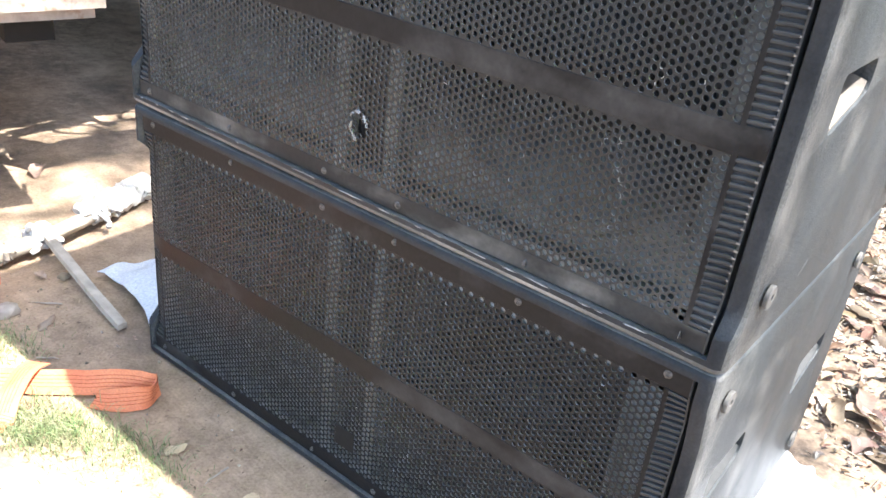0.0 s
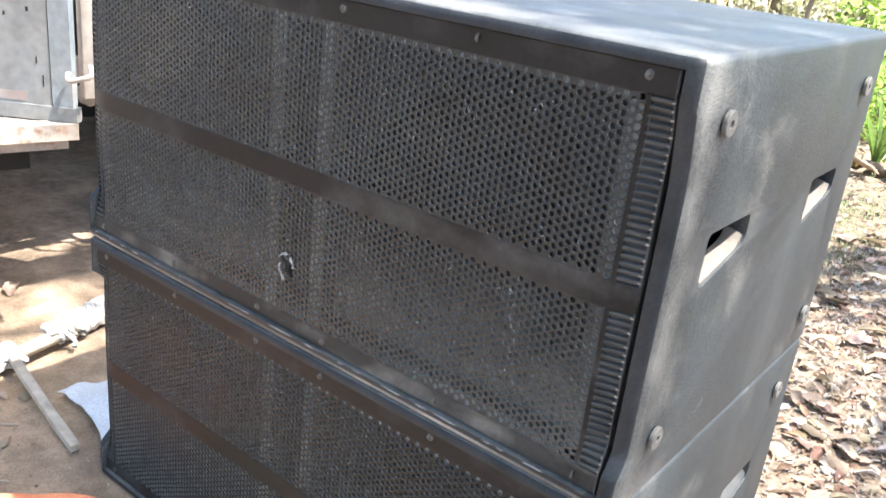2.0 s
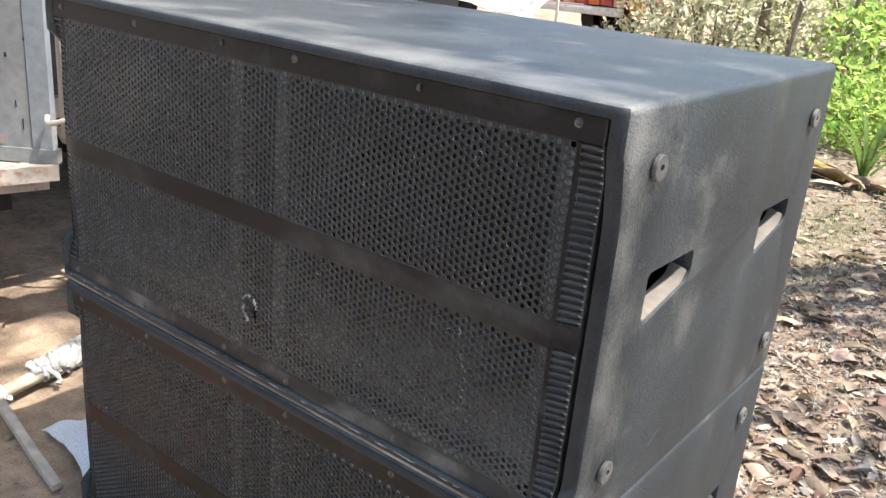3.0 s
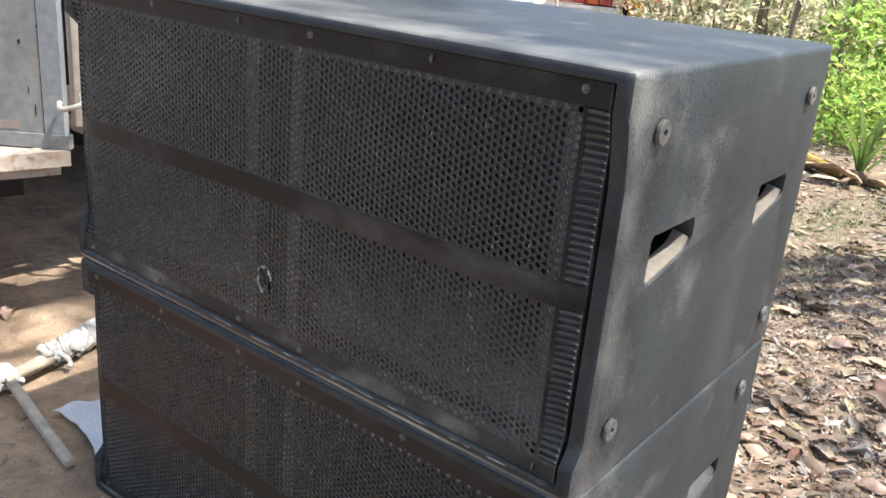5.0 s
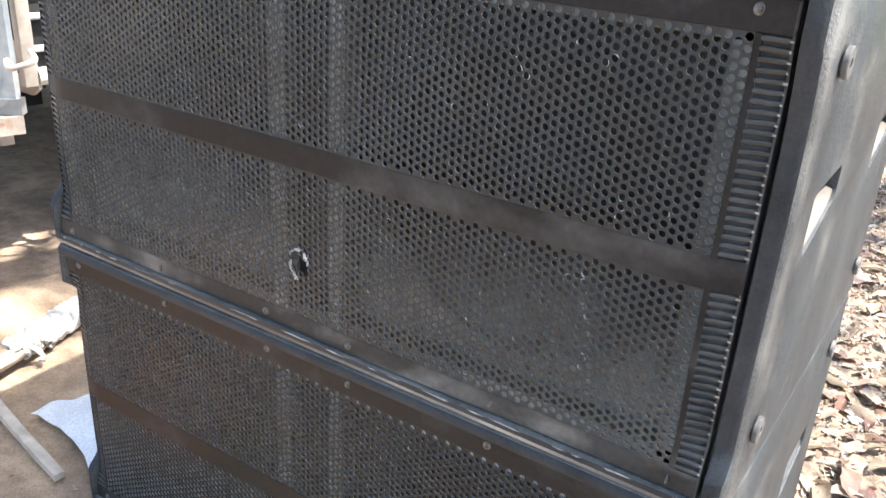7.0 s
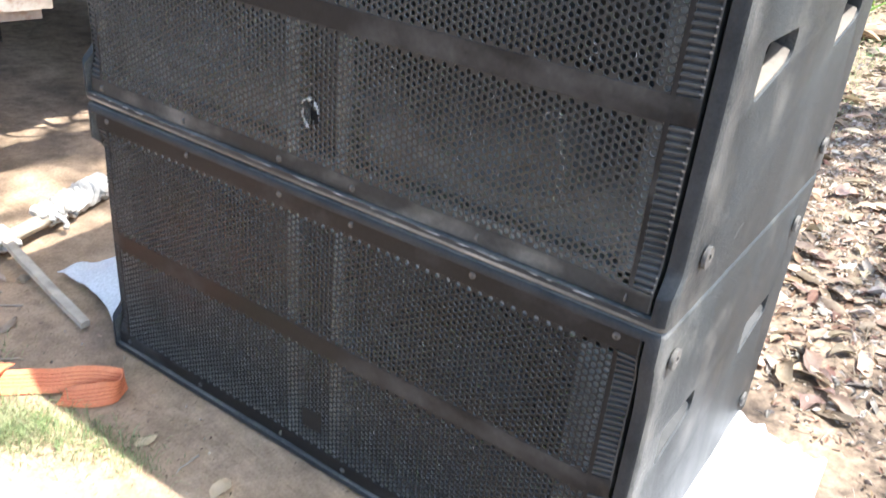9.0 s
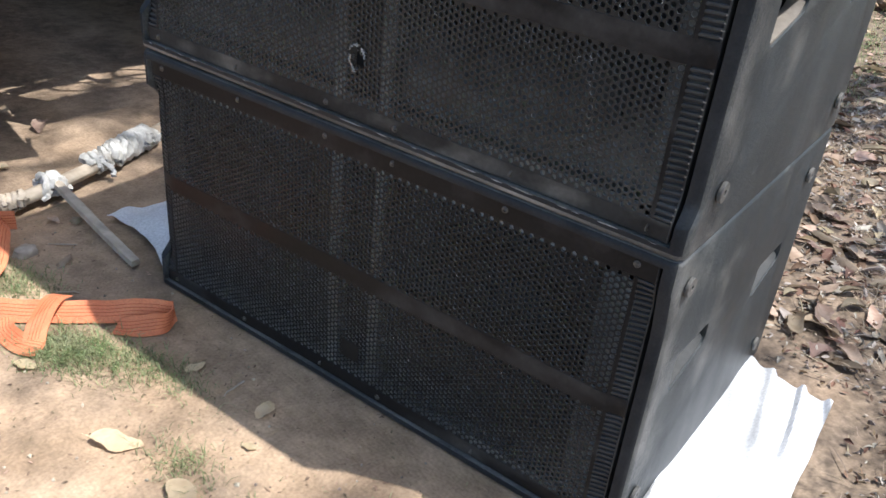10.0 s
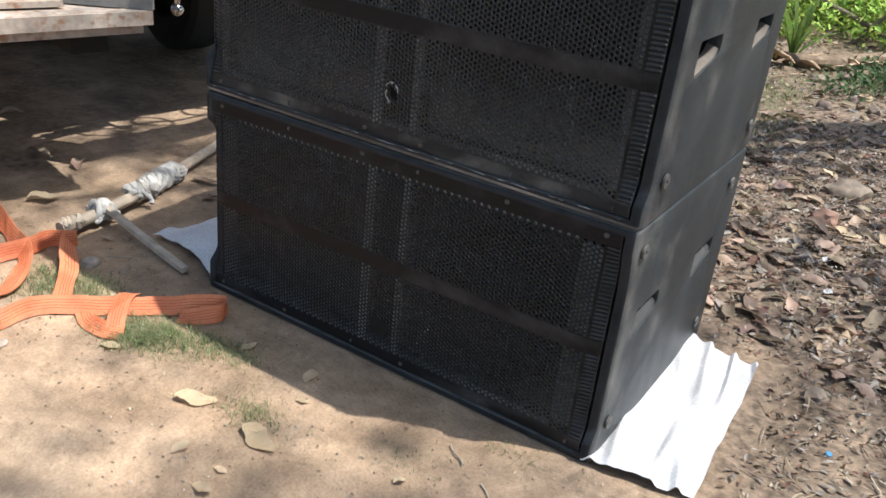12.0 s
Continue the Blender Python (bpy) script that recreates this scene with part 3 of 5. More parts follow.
def screw_mesh():
    bm = lathe(bmesh.new(), [(0.0062, 0.0), (0.0060, 0.0009), (0.0046, 0.0018), (0.0030, 0.0021), (0.0026, 0.0008), (0, 0.0006)], 14)
    box(bm, -0.0026, 0.0026, -0.0005, 0.0005, 0.0004, 0.0016)
    return finish(bm, "screw")


def foot_mesh():
    bm = lathe(bmesh.new(), [(0.0095, -0.002), (0.0095, 0.0058), (0.0150, 0.0060), (0.0162, 0.0068), (0.0162, 0.0112), (0.0152, 0.0124), (0.0052, 0.0126), (0.0048, 0.004), (0, 0.004)], 28)
    return finish(bm, "rubber_foot")


def cone_mesh():
    prof = [(0.2355, -0.014), (0.235, 0.003), (0.212, 0.007), (0.206, 0.014), (0.198, 0.016), (0.190, 0.012), (0.186, 0.004), (0.150, -0.022), (0.085, -0.062), (0.083, -0.060),
            (0.070, -0.046), (0.040, -0.036), (0, -0.032)]
    return finish(lathe(bmesh.new(), prof, 48), "driver_cone")


def baffle_mesh():
    """The board that carries both drivers, with a round hole for each."""
    bm = bmesh.new()
    for s in (-1, 1):
        x0, hw, hh = s * 0.3265, 0.262, 0.272
        inner, outer = [], []
        for k in range(64):
            a = 2 * math.pi * k / 64
            m = max(abs(math.cos(a)), abs(math.sin(a)))
            outer.append((x0 + hw * math.cos(a) / m, HIGH / 2 + hh * math.sin(a) / m))
            inner.append((s * 0.318 + 0.2355 * math.cos(a), HIGH / 2 + 0.2355 * math.sin(a)))
        rings = [[bm.verts.new((x, y, z)) for x, z in pts] for pts, y in ((outer, 0.037), (inner, 0.037), (inner, 0.056))]
        for p, q in zip(rings, rings[1:]):
            for k in range(64):
                bm.faces.new((p[k], p[(k + 1) % 64], q[(k + 1) % 64], q[k]))
    bmesh.ops.recalc_face_normals(bm, faces=bm.faces)
    return finish(bm, "baffle")


def loudspeaker(m, label, torn, side_batten, handles, feet, paint, low_band, lip, board, cone, scoop, climb):
    t = thing("loudspeaker", m, label, "loudspeaker", "stacked loudspeakers")
    part("cabinet", cabinet_mesh(handles, lip), None, t)
    part("cavity_lining", boxed(-0.5885, 0.5885, 0.150, 0.1685, 0.021, HIGH - 0.019), M_INSIDE, t)
    for base in (0.050, 0.3105):
        part("perforated_field", perforated(base, torn, paint, M_HOLE if torn else M_HOLE_LOW), None, t)
    for name, z0, z1 in (("lower_band", 0.0215, 0.0505), ("middle_band", 0.2745, 0.3105), ("upper_band", 0.5345, HIGH - 0.0185)):
        part(name, strip(-0.5845, 0.5845, z0, z1, -0.0010, 0.0014), low_band if name == "lower_band" else M_BAND, t)
    for s in (-1, 1):
        x0, x1 = sorted((s * 0.5490, s * 0.5560))
        part("side_strip", strip(x0, x1, 0.0505, 0.5345, -0.0008, 0.0012), M_BAND, t)
        part("slotted_edge", slotted(s), M_RUNG, t)
        x0, x1 = sorted((s * 0.5550, s * 0.5820))
        # added dark strip that stands for the shade inside the slots
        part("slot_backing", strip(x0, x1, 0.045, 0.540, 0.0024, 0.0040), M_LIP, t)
        x0, x1 = sorted((s * side_batten, s * 0.556))
        part("batten", boxed(x0, x1, 0.0040, 0.034, 0.046, HIGH - 0.046), M_BATTEN, t, "dusty batten behind the grille")
        part("divider", boxed(s * 0.052 - 0.012, s * 0.052 + 0.012, 0.0034, 0.150, 0.046, HIGH - 0.046), M_DIVIDER, t, "pale dusty divider behind the grille")
    for z0, z1 in ((0.0195, 0.066), (0.525, HIGH - 0.0175)):
        part("batten", boxed(-0.553, 0.553, 0.0040, 0.034, z0, z1), M_BATTEN_PALE if z0 > 0.3 and not torn else M_BATTEN, t, "dusty batten behind the grille")
    part("centre_panel", boxed(-0.0395, 0.0395, 0.030, 0.040, 0.062, HIGH - 0.062), M_INSIDE, t)
    part("baffle", baffle_mesh(), board, t)
    for s in (-1, 1):
        c = part("driver_cone", cone_mesh(), cone, t)
        c.matrix_basis = pose(s * 0.318, 0.040, HIGH / 2, 90)
    for z in (0.034, HIGH - 0.030):
        for x in SCREWS:
            s = part("screw", shared("screw", screw_mesh), M_SCREW, t)
            s.matrix_basis = pose(x, bow(x, z) - 0.0008, z, 90, 0, rng.uniform(0, 90))
    for s in (-1, 1):
        for y, z in feet:
            f = part("rubber_foot", shared("foot", foot_mesh), M_RUBBER, t)
            f.matrix_basis = pose(s * (HALF - 0.004), y, z, 0, s * 90, 0)
        for y0, y1 in handles:
            # the worn lower edge of the hand hole follows its slope and climbs inwards
            bm = bmesh.new()
            rows = []
            for q in range(7):
                u = q / 6
                x = s * (HALF - 0.0035 - 0.025 * u)
                rows.append([bm.verts.new((x, y0 + 0.004 + (y1 - y0 - 0.010) * k / 12, 0.2925 + 0.0265 * k / 12 + 0.014 * max(0, (k - 10) / 2) ** 2 + 0.007 * max(0, 1 - k) ** 2 + climb * math.sin(1.4 * u))) for k in range(13)])
            for a, c in zip(rows, rows[1:]):
                for k in range(12):
                    bm.faces.new((a[k], a[k + 1], c[k + 1], c[k]))
            made = bmesh.ops.extrude_face_region(bm, geom=list(bm.faces))
            bmesh.ops.translate(bm, vec=(0, 0, -0.004), verts=[v for v in made["geom"] if isinstance(v, bmesh.types.BMVert)])
            bmesh.ops.recalc_face_normals(bm, faces=bm.faces)
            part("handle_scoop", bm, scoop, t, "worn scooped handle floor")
    return t


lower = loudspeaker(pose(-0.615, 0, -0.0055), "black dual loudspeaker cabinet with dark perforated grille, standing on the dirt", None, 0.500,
                    ((0.097, 0.238), (0.495, 0.642)), ((0.058, 0.088), (0.045, 0.526), (0.687, 0.078), (0.674, 0.507)), M_GRILLE_DARK, M_BAND, M_LIP, M_BAFFLE, M_CONE, M_POCKET_DARK, 0.014)
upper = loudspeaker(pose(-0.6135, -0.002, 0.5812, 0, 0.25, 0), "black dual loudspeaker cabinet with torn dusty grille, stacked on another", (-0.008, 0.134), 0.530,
                    ((0.110, 0.253), (0.522, 0.660)), ((0.071, 0.092), (0.074, 0.508), (0.705, 0.075), (0.688, 0.500)), M_GRILLE, M_BAND_DUST, M_LIP_DUST, M_BAFFLE_LIT, M_CONE_LIT, M_POCKET, 0.006)
# bright torn rim of the hole in the upper grille, and chipped paint round other holes
bm = bmesh.new()
for k in range(34):
    a = 2 * math.pi * k / 34 + rng.uniform(-0.1, 0.1)
    if rng.random() < (0.35 if math.cos(a) < 0.2 else 0.75):
        continue
    r = rng.uniform(0.95, 1.15)
    u, v = -0.008 + 0.0165 * r * math.cos(a), 0.134 + 0.0225 * r * math.sin(a)
    y = bow(u, v)
    tube(bm, [(u, y - 0.001, v), (u + rng.uniform(-.004, .004), y - 0.005, v + rng.uniform(-.003, .003)), (u - 0.006 * math.sin(a), y - 0.002, v + 0.007 * math.cos(a))], 0.0011, 5)
tagged(part("torn_rim", bm, M_BARE, upper, "bright torn metal edge"), kind="stuff")


def chips(spots):
    bm = bmesh.new()
    for i, j, base in spots:
        u, v = i * COL, base + (j + (0 if i % 2 else 0.5)) * PITCH
        a0, span = rng.uniform(0, 6.28), rng.uniform(0.5, 1.6)
        pts = [(u + HOLE * 1.04 * math.cos(a0 + span * q / 5), bow(u, v) - 0.0002, v + HOLE * 1.04 * math.sin(a0 + span * q / 5)) for q in range(6)]
        tube(bm, pts, 0.0004, 4)
    return bm


spots = [(45 - j // 7, j, 0.050) for j in range(5, 19)] + [(46 - j // 6, j, 0.3105) for j in range(1, 4)]
spots += [(rng.randrange(-52, 53), rng.randrange(1, 19), rng.choice((0.050, 0.3105))) for _ in range(45)]
tagged(part("paint_chips", chips(spots), M_BARE, upper, "bare metal where the paint is chipped"), kind="stuff")
spots = [(rng.randrange(-52, 53), rng.randrange(1, 19), rng.choice((0.050, 0.3105))) for _ in range(30)]
tagged(part("paint_chips", chips(spots), M_BARE, lower, "bare metal where the paint is chipped"), kind="stuff")
part("badge_plate", boxed(-0.022, 0.026, bow(0, 0.11) - 0.0016, bow(0, 0.11) + 0.0004, 0.090, 0.134, 0.0008, 1), M_GRILLE_DARK, lower, "small plain dark plate on the grille")

# worn bright tips of the slots, the rubbed inner edge of the lip, and scratches on the side
bm = bmesh.new()
for side_sign in (1,):
    for base in (0.050, 0.3105):
        for j in range(23):
            if rng.random() < 0.2:
                continue
            z, x = base + (j + 0.5) * 20 * PITCH / 23 + rng.uniform(-0.0006, 0.0006), side_sign * 0.5822
            w, y = rng.uniform(0.0008, 0.0026), bow(0.582, z)
            box(bm, x - w, x + w, y - 0.0022, y - 0.0012, z - 0.0013, z + rng.uniform(0.0002, 0.0012))
tagged(part("worn_tips", bm, M_CHIP, upper, "bare metal at the ends of the slots"), kind="stuff")
bm = bmesh.new()
x = -0.58
while x < 0.575:
    w = rng.uniform(0.012, 0.10)
    pts = [(x + w * q / 5, -0.0072 + rng.uniform(-0.0003, 0.0003), 0.0176 + rng.uniform(-0.0004, 0.0004)) for q in range(6)]
    tube(bm, pts, [0.0003] + [rng.uniform(0.0006, 0.0013) for q in range(4)] + [0.0003], 6)
    x += w + rng.uniform(0.0, 0.03)
tagged(part("rubbed_edge", bm, M_WORN, upper, "rubbed pale inner edge of the lip"), kind="stuff")
for y, z, dy, dz, w in ((0.33, 0.43, 0.07, 0.05, 0.00035), (0.56, 0.52, 0.006, 0.05, 0.0004), (0.21, 0.06, 0.04, 0.02, 0.0005)):
    part("scratch", tube(bmesh.new(), [(HALF - 0.0002, y + dy * q / 4 + rng.uniform(-0.001, 0.001), z + dz * q / 4) for q in range(5)], [0.0002, w, w * 0.6, w, 0.0002], 5), M_SCUFF, upper)

# ---- white cloths, strap and wooden tool on the ground ----
def cloth(name, corners, label, nu, nv, fold, seed, lift=0.006, slope=0.0, dip=0.0, material=M_CLOTH, ridges=8):
    """A thin sheet lying on the ground between four corners, with folds and a wavy hem."""
    bm = bmesh.new()
    a, b, c, d = [Vector((x, y, 0)) for x, y in corners]
    grid = []
    for j in range(nv + 1):
        row = []
        for i in range(nu + 1):
            u, v = i / nu, j / nv
            p = a.lerp(b, u).lerp(d.lerp(c, u), v)
            p.y += dip * math.sin(math.pi * u) * (1 - v)
            hem = min(u, 1 - u, v, 1 - v)
            w = 0.005 * (1 - min(1, hem * 6))
            p += Vector((noise.noise((u * 5, v * 5, seed)), noise.noise((u * 5, v * 5, seed + 4)), 0)) * w
            ridge = (1 - min(1, (3.0 * noise.noise((p.x * ridges + p.y * 3.0, p.y * 1.6, seed))) ** 2)) ** 2
            z = height(p.x, p.y) + lift + fold * (1.3 * ridge + 0.5 * noise.noise((p.x * 22, p.y * 14, seed)) + 0.2)
            z += slope * u * math.sin(math.pi * min(1, v * 1.2)) * min(1, v * 6)
            row.append(bm.verts.new((p.x, p.y, max(z, height(p.x, p.y) + 0.003))))
        grid.append(row)
    for j in range(nv):
        for i in range(nu):
            bm.faces.new((grid[j][i], grid[j][i + 1], grid[j + 1][i + 1], grid[j + 1][i]))
    geom = bmesh.ops.extrude_face_region(bm, geom=list(bm.faces))
    bmesh.ops.translate(bm, vec=(0, 0, 0.0016), verts=[g for g in geom["geom"] if isinstance(g, bmesh.types.BMVert)])
    bmesh.ops.recalc_face_normals(bm, faces=bm.faces)
    return tagged(part(name, bm, material), label, "cloth")


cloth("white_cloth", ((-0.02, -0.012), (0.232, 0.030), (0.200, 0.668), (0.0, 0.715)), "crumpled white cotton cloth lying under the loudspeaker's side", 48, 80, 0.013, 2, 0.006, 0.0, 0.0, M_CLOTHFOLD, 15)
cloth("white_cloth", ((-1.575, 0.085), (-1.215, 0.005), (-1.20, 0.42), (-1.53, 0.33)), "white cotton cloth spread out from under the loudspeaker", 50, 40, 0.009, 11, 0.010, 0.05, 0.03)


def webbing(bm, rows, width=0.052):
    """rows: x, y, height of the middle, lean in degrees (0 lies flat, 90 stands on edge)."""
    line = smooth_line(rows, 8)
    prev = None
    cuts = (0, 0.04, 0.22, 0.25, 0.37, 0.40, 0.52, 0.55, 0.67, 0.70, 0.96, 1.0)
    for k, (x, y, z, lean) in enumerate(line):
        q = line[min(k + 1, len(line) - 1)] - line[max(k - 1, 0)]
        d = Vector((q[0], q[1], 0)).normalized()
        side = Vector((-d.y, d.x, 0))
        up = side * math.cos(radians(lean)) + Vector((0, 0, 1)) * math.sin(radians(lean))
        nrm = d.cross(up)
        ripple = 0.005 * noise.noise((x * 14, y * 14, width * 100))
        lean += 14 * noise.noise((x * 9, y * 9, width * 40))
        row = []
        for s, cut in enumerate(cuts):
            p = Vector((x, y, z + height(x, y) + ripple)) + up * (cut - 0.5) * width + nrm * 0.005 * noise.noise((x * 22 + cut * 1.5, y * 22, 5))
            p.z = max(p.z, height(p.x, p.y) + 0.003)
            row.append((bm.verts.new(p + nrm * 0.0014), bm.verts.new(p - nrm * 0.0014)))
        if prev:
            for s in range(len(cuts) - 1):
                for f in (bm.faces.new((prev[s][0], prev[s + 1][0], row[s + 1][0], row[s][0])), bm.faces.new((prev[s][1], row[s][1], row[s + 1][1], prev[s + 1][1]))):
                    f.material_index = 1 if s in (2, 4, 6, 8) else 0
            for s in (0, len(cuts) - 1):
                bm.faces.new((prev[s][0], row[s][0], row[s][1], prev[s][1]))
        prev = row
    return bm


strap = thing("lifting_strap", Matrix(), "orange ribbed webbing strap lying in loose loops on the dirt", "strap")
part("webbing", webbing(bmesh.new(), [(-1.048, -0.108, 0.046, -72), (-1.12, -0.14, 0.033, -60), (-1.19, -0.205, 0.026, -48), (-1.26, -0.275, 0.023, -42), (-1.345, -0.345, 0.024, -45), (-1.40, -0.405, 0.024, -50),
             (-1.435, -0.485, 0.024, -55), (-1.43, -0.58, 0.016, -40), (-1.40, -0.70, 0.008, -10)]), M_STRAP, strap).data.materials.append(M_STITCH)
part("webbing", webbing(bmesh.new(), [(-1.048, -0.100, 0.046, -80), (-1.036, -0.126, 0.034, -95), (-1.062, -0.152, 0.024, -65), (-1.10, -0.178, 0.014, -40), (-1.135, -0.195, 0.008, -20)]), M_STRAP, strap).data.materials.append(M_STITCH)
part("webbing", webbing(bmesh.new(), [(-1.285, -0.225, 0.034, 0), (-1.255, -0.270, 0.050, 0), (-1.215, -0.325, 0.034, 0), (-1.18, -0.365, 0.012, 0)], 0.046), M_STRAP, strap).data.materials.append(M_STITCH)
part("webbing", webbing(bmesh.new(), [(-1.165, -0.355, 0.014, -10), (-1.215, -0.375, 0.018, -35), (-1.275, -0.370, 0.016, -30), (-1.33, -0.345, 0.010, -5)], 0.046), M_STRAP, strap).data.materials.append(M_STITCH)
part("webbing", webbing(bmesh.new(), [(-1.39, -0.375, 0.016, 0), (-1.45, -0.318, 0.024, -14), (-1.53, -0.245, 0.026, 10), (-1.61, -0.192, 0.034, 28), (-1.665, -0.155, 0.040, 48), (-1.70, -0.130, 0.034, 70)]), M_STRAP, strap).data.materials.append(M_STITCH)
part("webbing", webbing(bmesh.new(), [(-1.69, -0.105, 0.030, -85), (-1.735, -0.165, 0.028, -75), (-1.725, -0.245, 0.028, -70), (-1.745, -0.33, 0.026, -60), (-1.78, -0.42, 0.02, -50)]), M_STRAP, strap).data.materials.append(M_STITCH)
part("webbing", webbing(bmesh.new(), [(-2.02, -0.16, 0.028, 60), (-1.90, -0.205, 0.028, 60), (-1.80, -0.235, 0.028, 55), (-1.70, -0.270, 0.026, 40), (-1.625, -0.335, 0.022, 15), (-1.575, -0.42, 0.016, 5), (-1.57, -0.54, 0.014, 0)]), M_STRAP, strap).data.materials.append(M_STITCH)

tool = thing("wooden_tool", Matrix(), "weathered wooden pole with a cross stick tied on by rags", "tool")
pole_pts = [(-1.775, -0.105, 0.024), (-1.785, 0.05, 0.027), (-1.84, 0.30, 0.031), (-1.92, 0.52, 0.033), (-2.00, 0.74, 0.034), (-2.12, 1.08, 0.034)]
line = [tuple(p) for p in smooth_line(pole_pts, 5)]
part("pole", tube(bmesh.new(), line, [0.021 - 0.004 * k / len(line) for k in range(len(line))], 14, 0.05), M_POLE, tool)
bm = bmesh.new()
stick = [(-1.79, 0.065, 0.050), (-1.65, 0.040, 0.040), (-1.48, 0.012, 0.026), (-1.40, 0.0, 0.020), (-1.315, -0.012, 0.013)]
prev = None
for k, p in enumerate(stick):
    w, h = 0.0118 + 0.0010 * (k % 2), 0.008
    ring = [bm.verts.new(Vector(p) + Vector((0.03 * o, o * 1.0, 0)) * w + Vector((0, 0, q * h))) for o, q in ((-1, -1), (1, -1), (1.0, 0.8), (0.3, 1.1), (-0.9, 0.9))]
    if prev:
        for i in range(5):
            bm.faces.new((prev[i], prev[(i + 1) % 5], ring[(i + 1) % 5], ring[i]))
    else:
        bm.faces.new(ring)
    prev = ring
bm.faces.new(prev[::-1])
bmesh.ops.recalc_face_normals(bm, faces=bm.faces)
part("cross_stick", bm, M_STICK, tool)


def rag(center, along, radius, length, seed, turns=5):
    """A rag wound round a bar: one twisted roll with a ragged outline."""
    d = Vector(along).normalized()
    side = d.cross(Vector((0, 0, 1))).normalized()
    up = side.cross(d)
    r0 = random.Random(seed)
    pts, rad = [], []
    n = 22 * turns
    for i in range(n + 1):
        a = 2 * math.pi * i / 22 + 0.5 * math.sin(i * 0.13 + seed)
        wob = 1 + 0.25 * noise.noise((math.cos(a) * 1.5, math.sin(a) * 1.5, seed + i * 0.06))
        along_d = length * (i / n - 0.5) + 0.45 * radius * math.cos(a + seed + i * 0.02)
        pts.append(Vector(center) + (side * math.cos(a) + up * math.sin(a)) * radius * wob + d * along_d)
        rad.append(length / turns * (0.62 + 0.22 * noise.noise((i * 0.21, seed, 0))))
    bm = tube(bmesh.new(), pts, rad, 9, 0.16)
    for v in bm.verts:
        v.co += Vector((noise.noise(v.co * 70), noise.noise(v.co * 70 + Vector((9, 0, 0))), noise.noise(v.co * 70 + Vector((0, 9, 0))))) * 0.006
        v.co.z = max(v.co.z, height(v.co.x, v.co.y) + 0.002)
    return bm


part("rag_wrap", rag((-1.872, 0.375, 0.036), (-0.33, 1, 0), 0.029, 0.190, 3, 10), M_RAG, tool, "dirty white rag wound round the pole")
part("rag_wrap", rag((-1.840, 0.255, 0.034), (-0.25, 1, 0), 0.025, 0.110, 8, 6), M_RAG, tool, "dirty white rag wound round the pole")
part("rag_wrap", rag((-1.785, 0.055, 0.036), (0.2, 1, 0), 0.028, 0.060, 5, 4), M_RAG, tool, "dirty white rag tying the cross stick")
for k, (x, y, z) in enumerate(((-1.90, 0.44, 0.070), (-1.86, 0.33, 0.066), (-1.835, 0.24, 0.058), (-1.80, 0.07, 0.060))):
    r0 = random.Random(50 + k)
    a = r0.uniform(3.4, 6.0)
    pts = [(x, y, z), (x + 0.03 * math.cos(a), y + 0.03 * math.sin(a), z - 0.008), (x + 0.055 * math.cos(a + 0.5), y + 0.055 * math.sin(a + 0.5), z - 0.036), (x + 0.07 * math.cos(a + 0.3), y + 0.07 * math.sin(a + 0.3), 0.010)]
    bm = tube(bmesh.new(), smooth_line(pts, 4), 0.008, 7, 0.4)
    part("rag_tail", bm, M_RAG, tool, "loose end of the rag")
part("rag_wrap", rag((-1.776, -0.06, 0.026), (0.02, 1, 0), 0.019, 0.055, 15, 4), M_POLE, tool, "brown cloth round the pole's end")


# ---- the truck ----
def quad_box(bm, base, z0, z1):
    """An upright block over a four-cornered base."""
    lo = [bm.verts.new((x, y, z0)) for x, y in base]
    hi = [bm.verts.new((x, y, z1)) for x, y in base]
    bm.faces.new(lo[::-1]), bm.faces.new(hi)
    for i in range(4):
        bm.faces.new((lo[i], lo[(i + 1) % 4], hi[(i + 1) % 4], hi[i]))
    bmesh.ops.recalc_face_normals(bm, faces=bm.faces)
    return bm


truck = thing("truck", Matrix(), "parked truck with pale grey side panel and chipped white planks", "truck")
E1, F1 = Vector((-0.235, -0.972)), Vector((-0.972, 0.235))
CORNER = Vector((-1.790, 0.300))


def bed(e, f):
    p = CORNER + E1 * e + F1 * f
    return (p.x, p.y)


part("bed_lip", quad_box(bmesh.new(), [bed(0, 0), bed(2.1, 0), bed(2.1, 0.055), bed(0, 0.055)], 0.606, 0.650), M_PLANK, truck, "chipped white wooden bed edge")
for k in range(6):
    f0 = 0.058 + 0.155 * k
    part("bed_plank", quad_box(bmesh.new(), [bed(0.005, f0), bed(2.1, f0), bed(2.1, f0 + 0.151), bed(0.005, f0 + 0.151)], 0.622, 0.6465 + 0.001 * (k % 2)), M_PLANK, truck)
part("bed_floor", quad_box(bmesh.new(), [bed(0.005, 0.99), bed(2.1, 0.99), bed(2.1, 3.0), bed(0.005, 3.0)], 0.60, 0.645), M_PLANK, truck)
part("bed_rail", quad_box(bmesh.new(), [bed(0.02, 0.03), bed(2.08, 0.03), bed(2.08, 0.09), bed(0.02, 0.09)], 0.575, 0.6055), M_PLANK, truck)
part("loose_board", quad_box(bmesh.new(), [bed(0.24, 0.10), bed(1.4, 0.16), bed(1.4, 0.36), bed(0.26, 0.28)], 0.654, 0.672), M_PLANK, truck, "loose plank lying on the bed")
# grey side panel with its end post


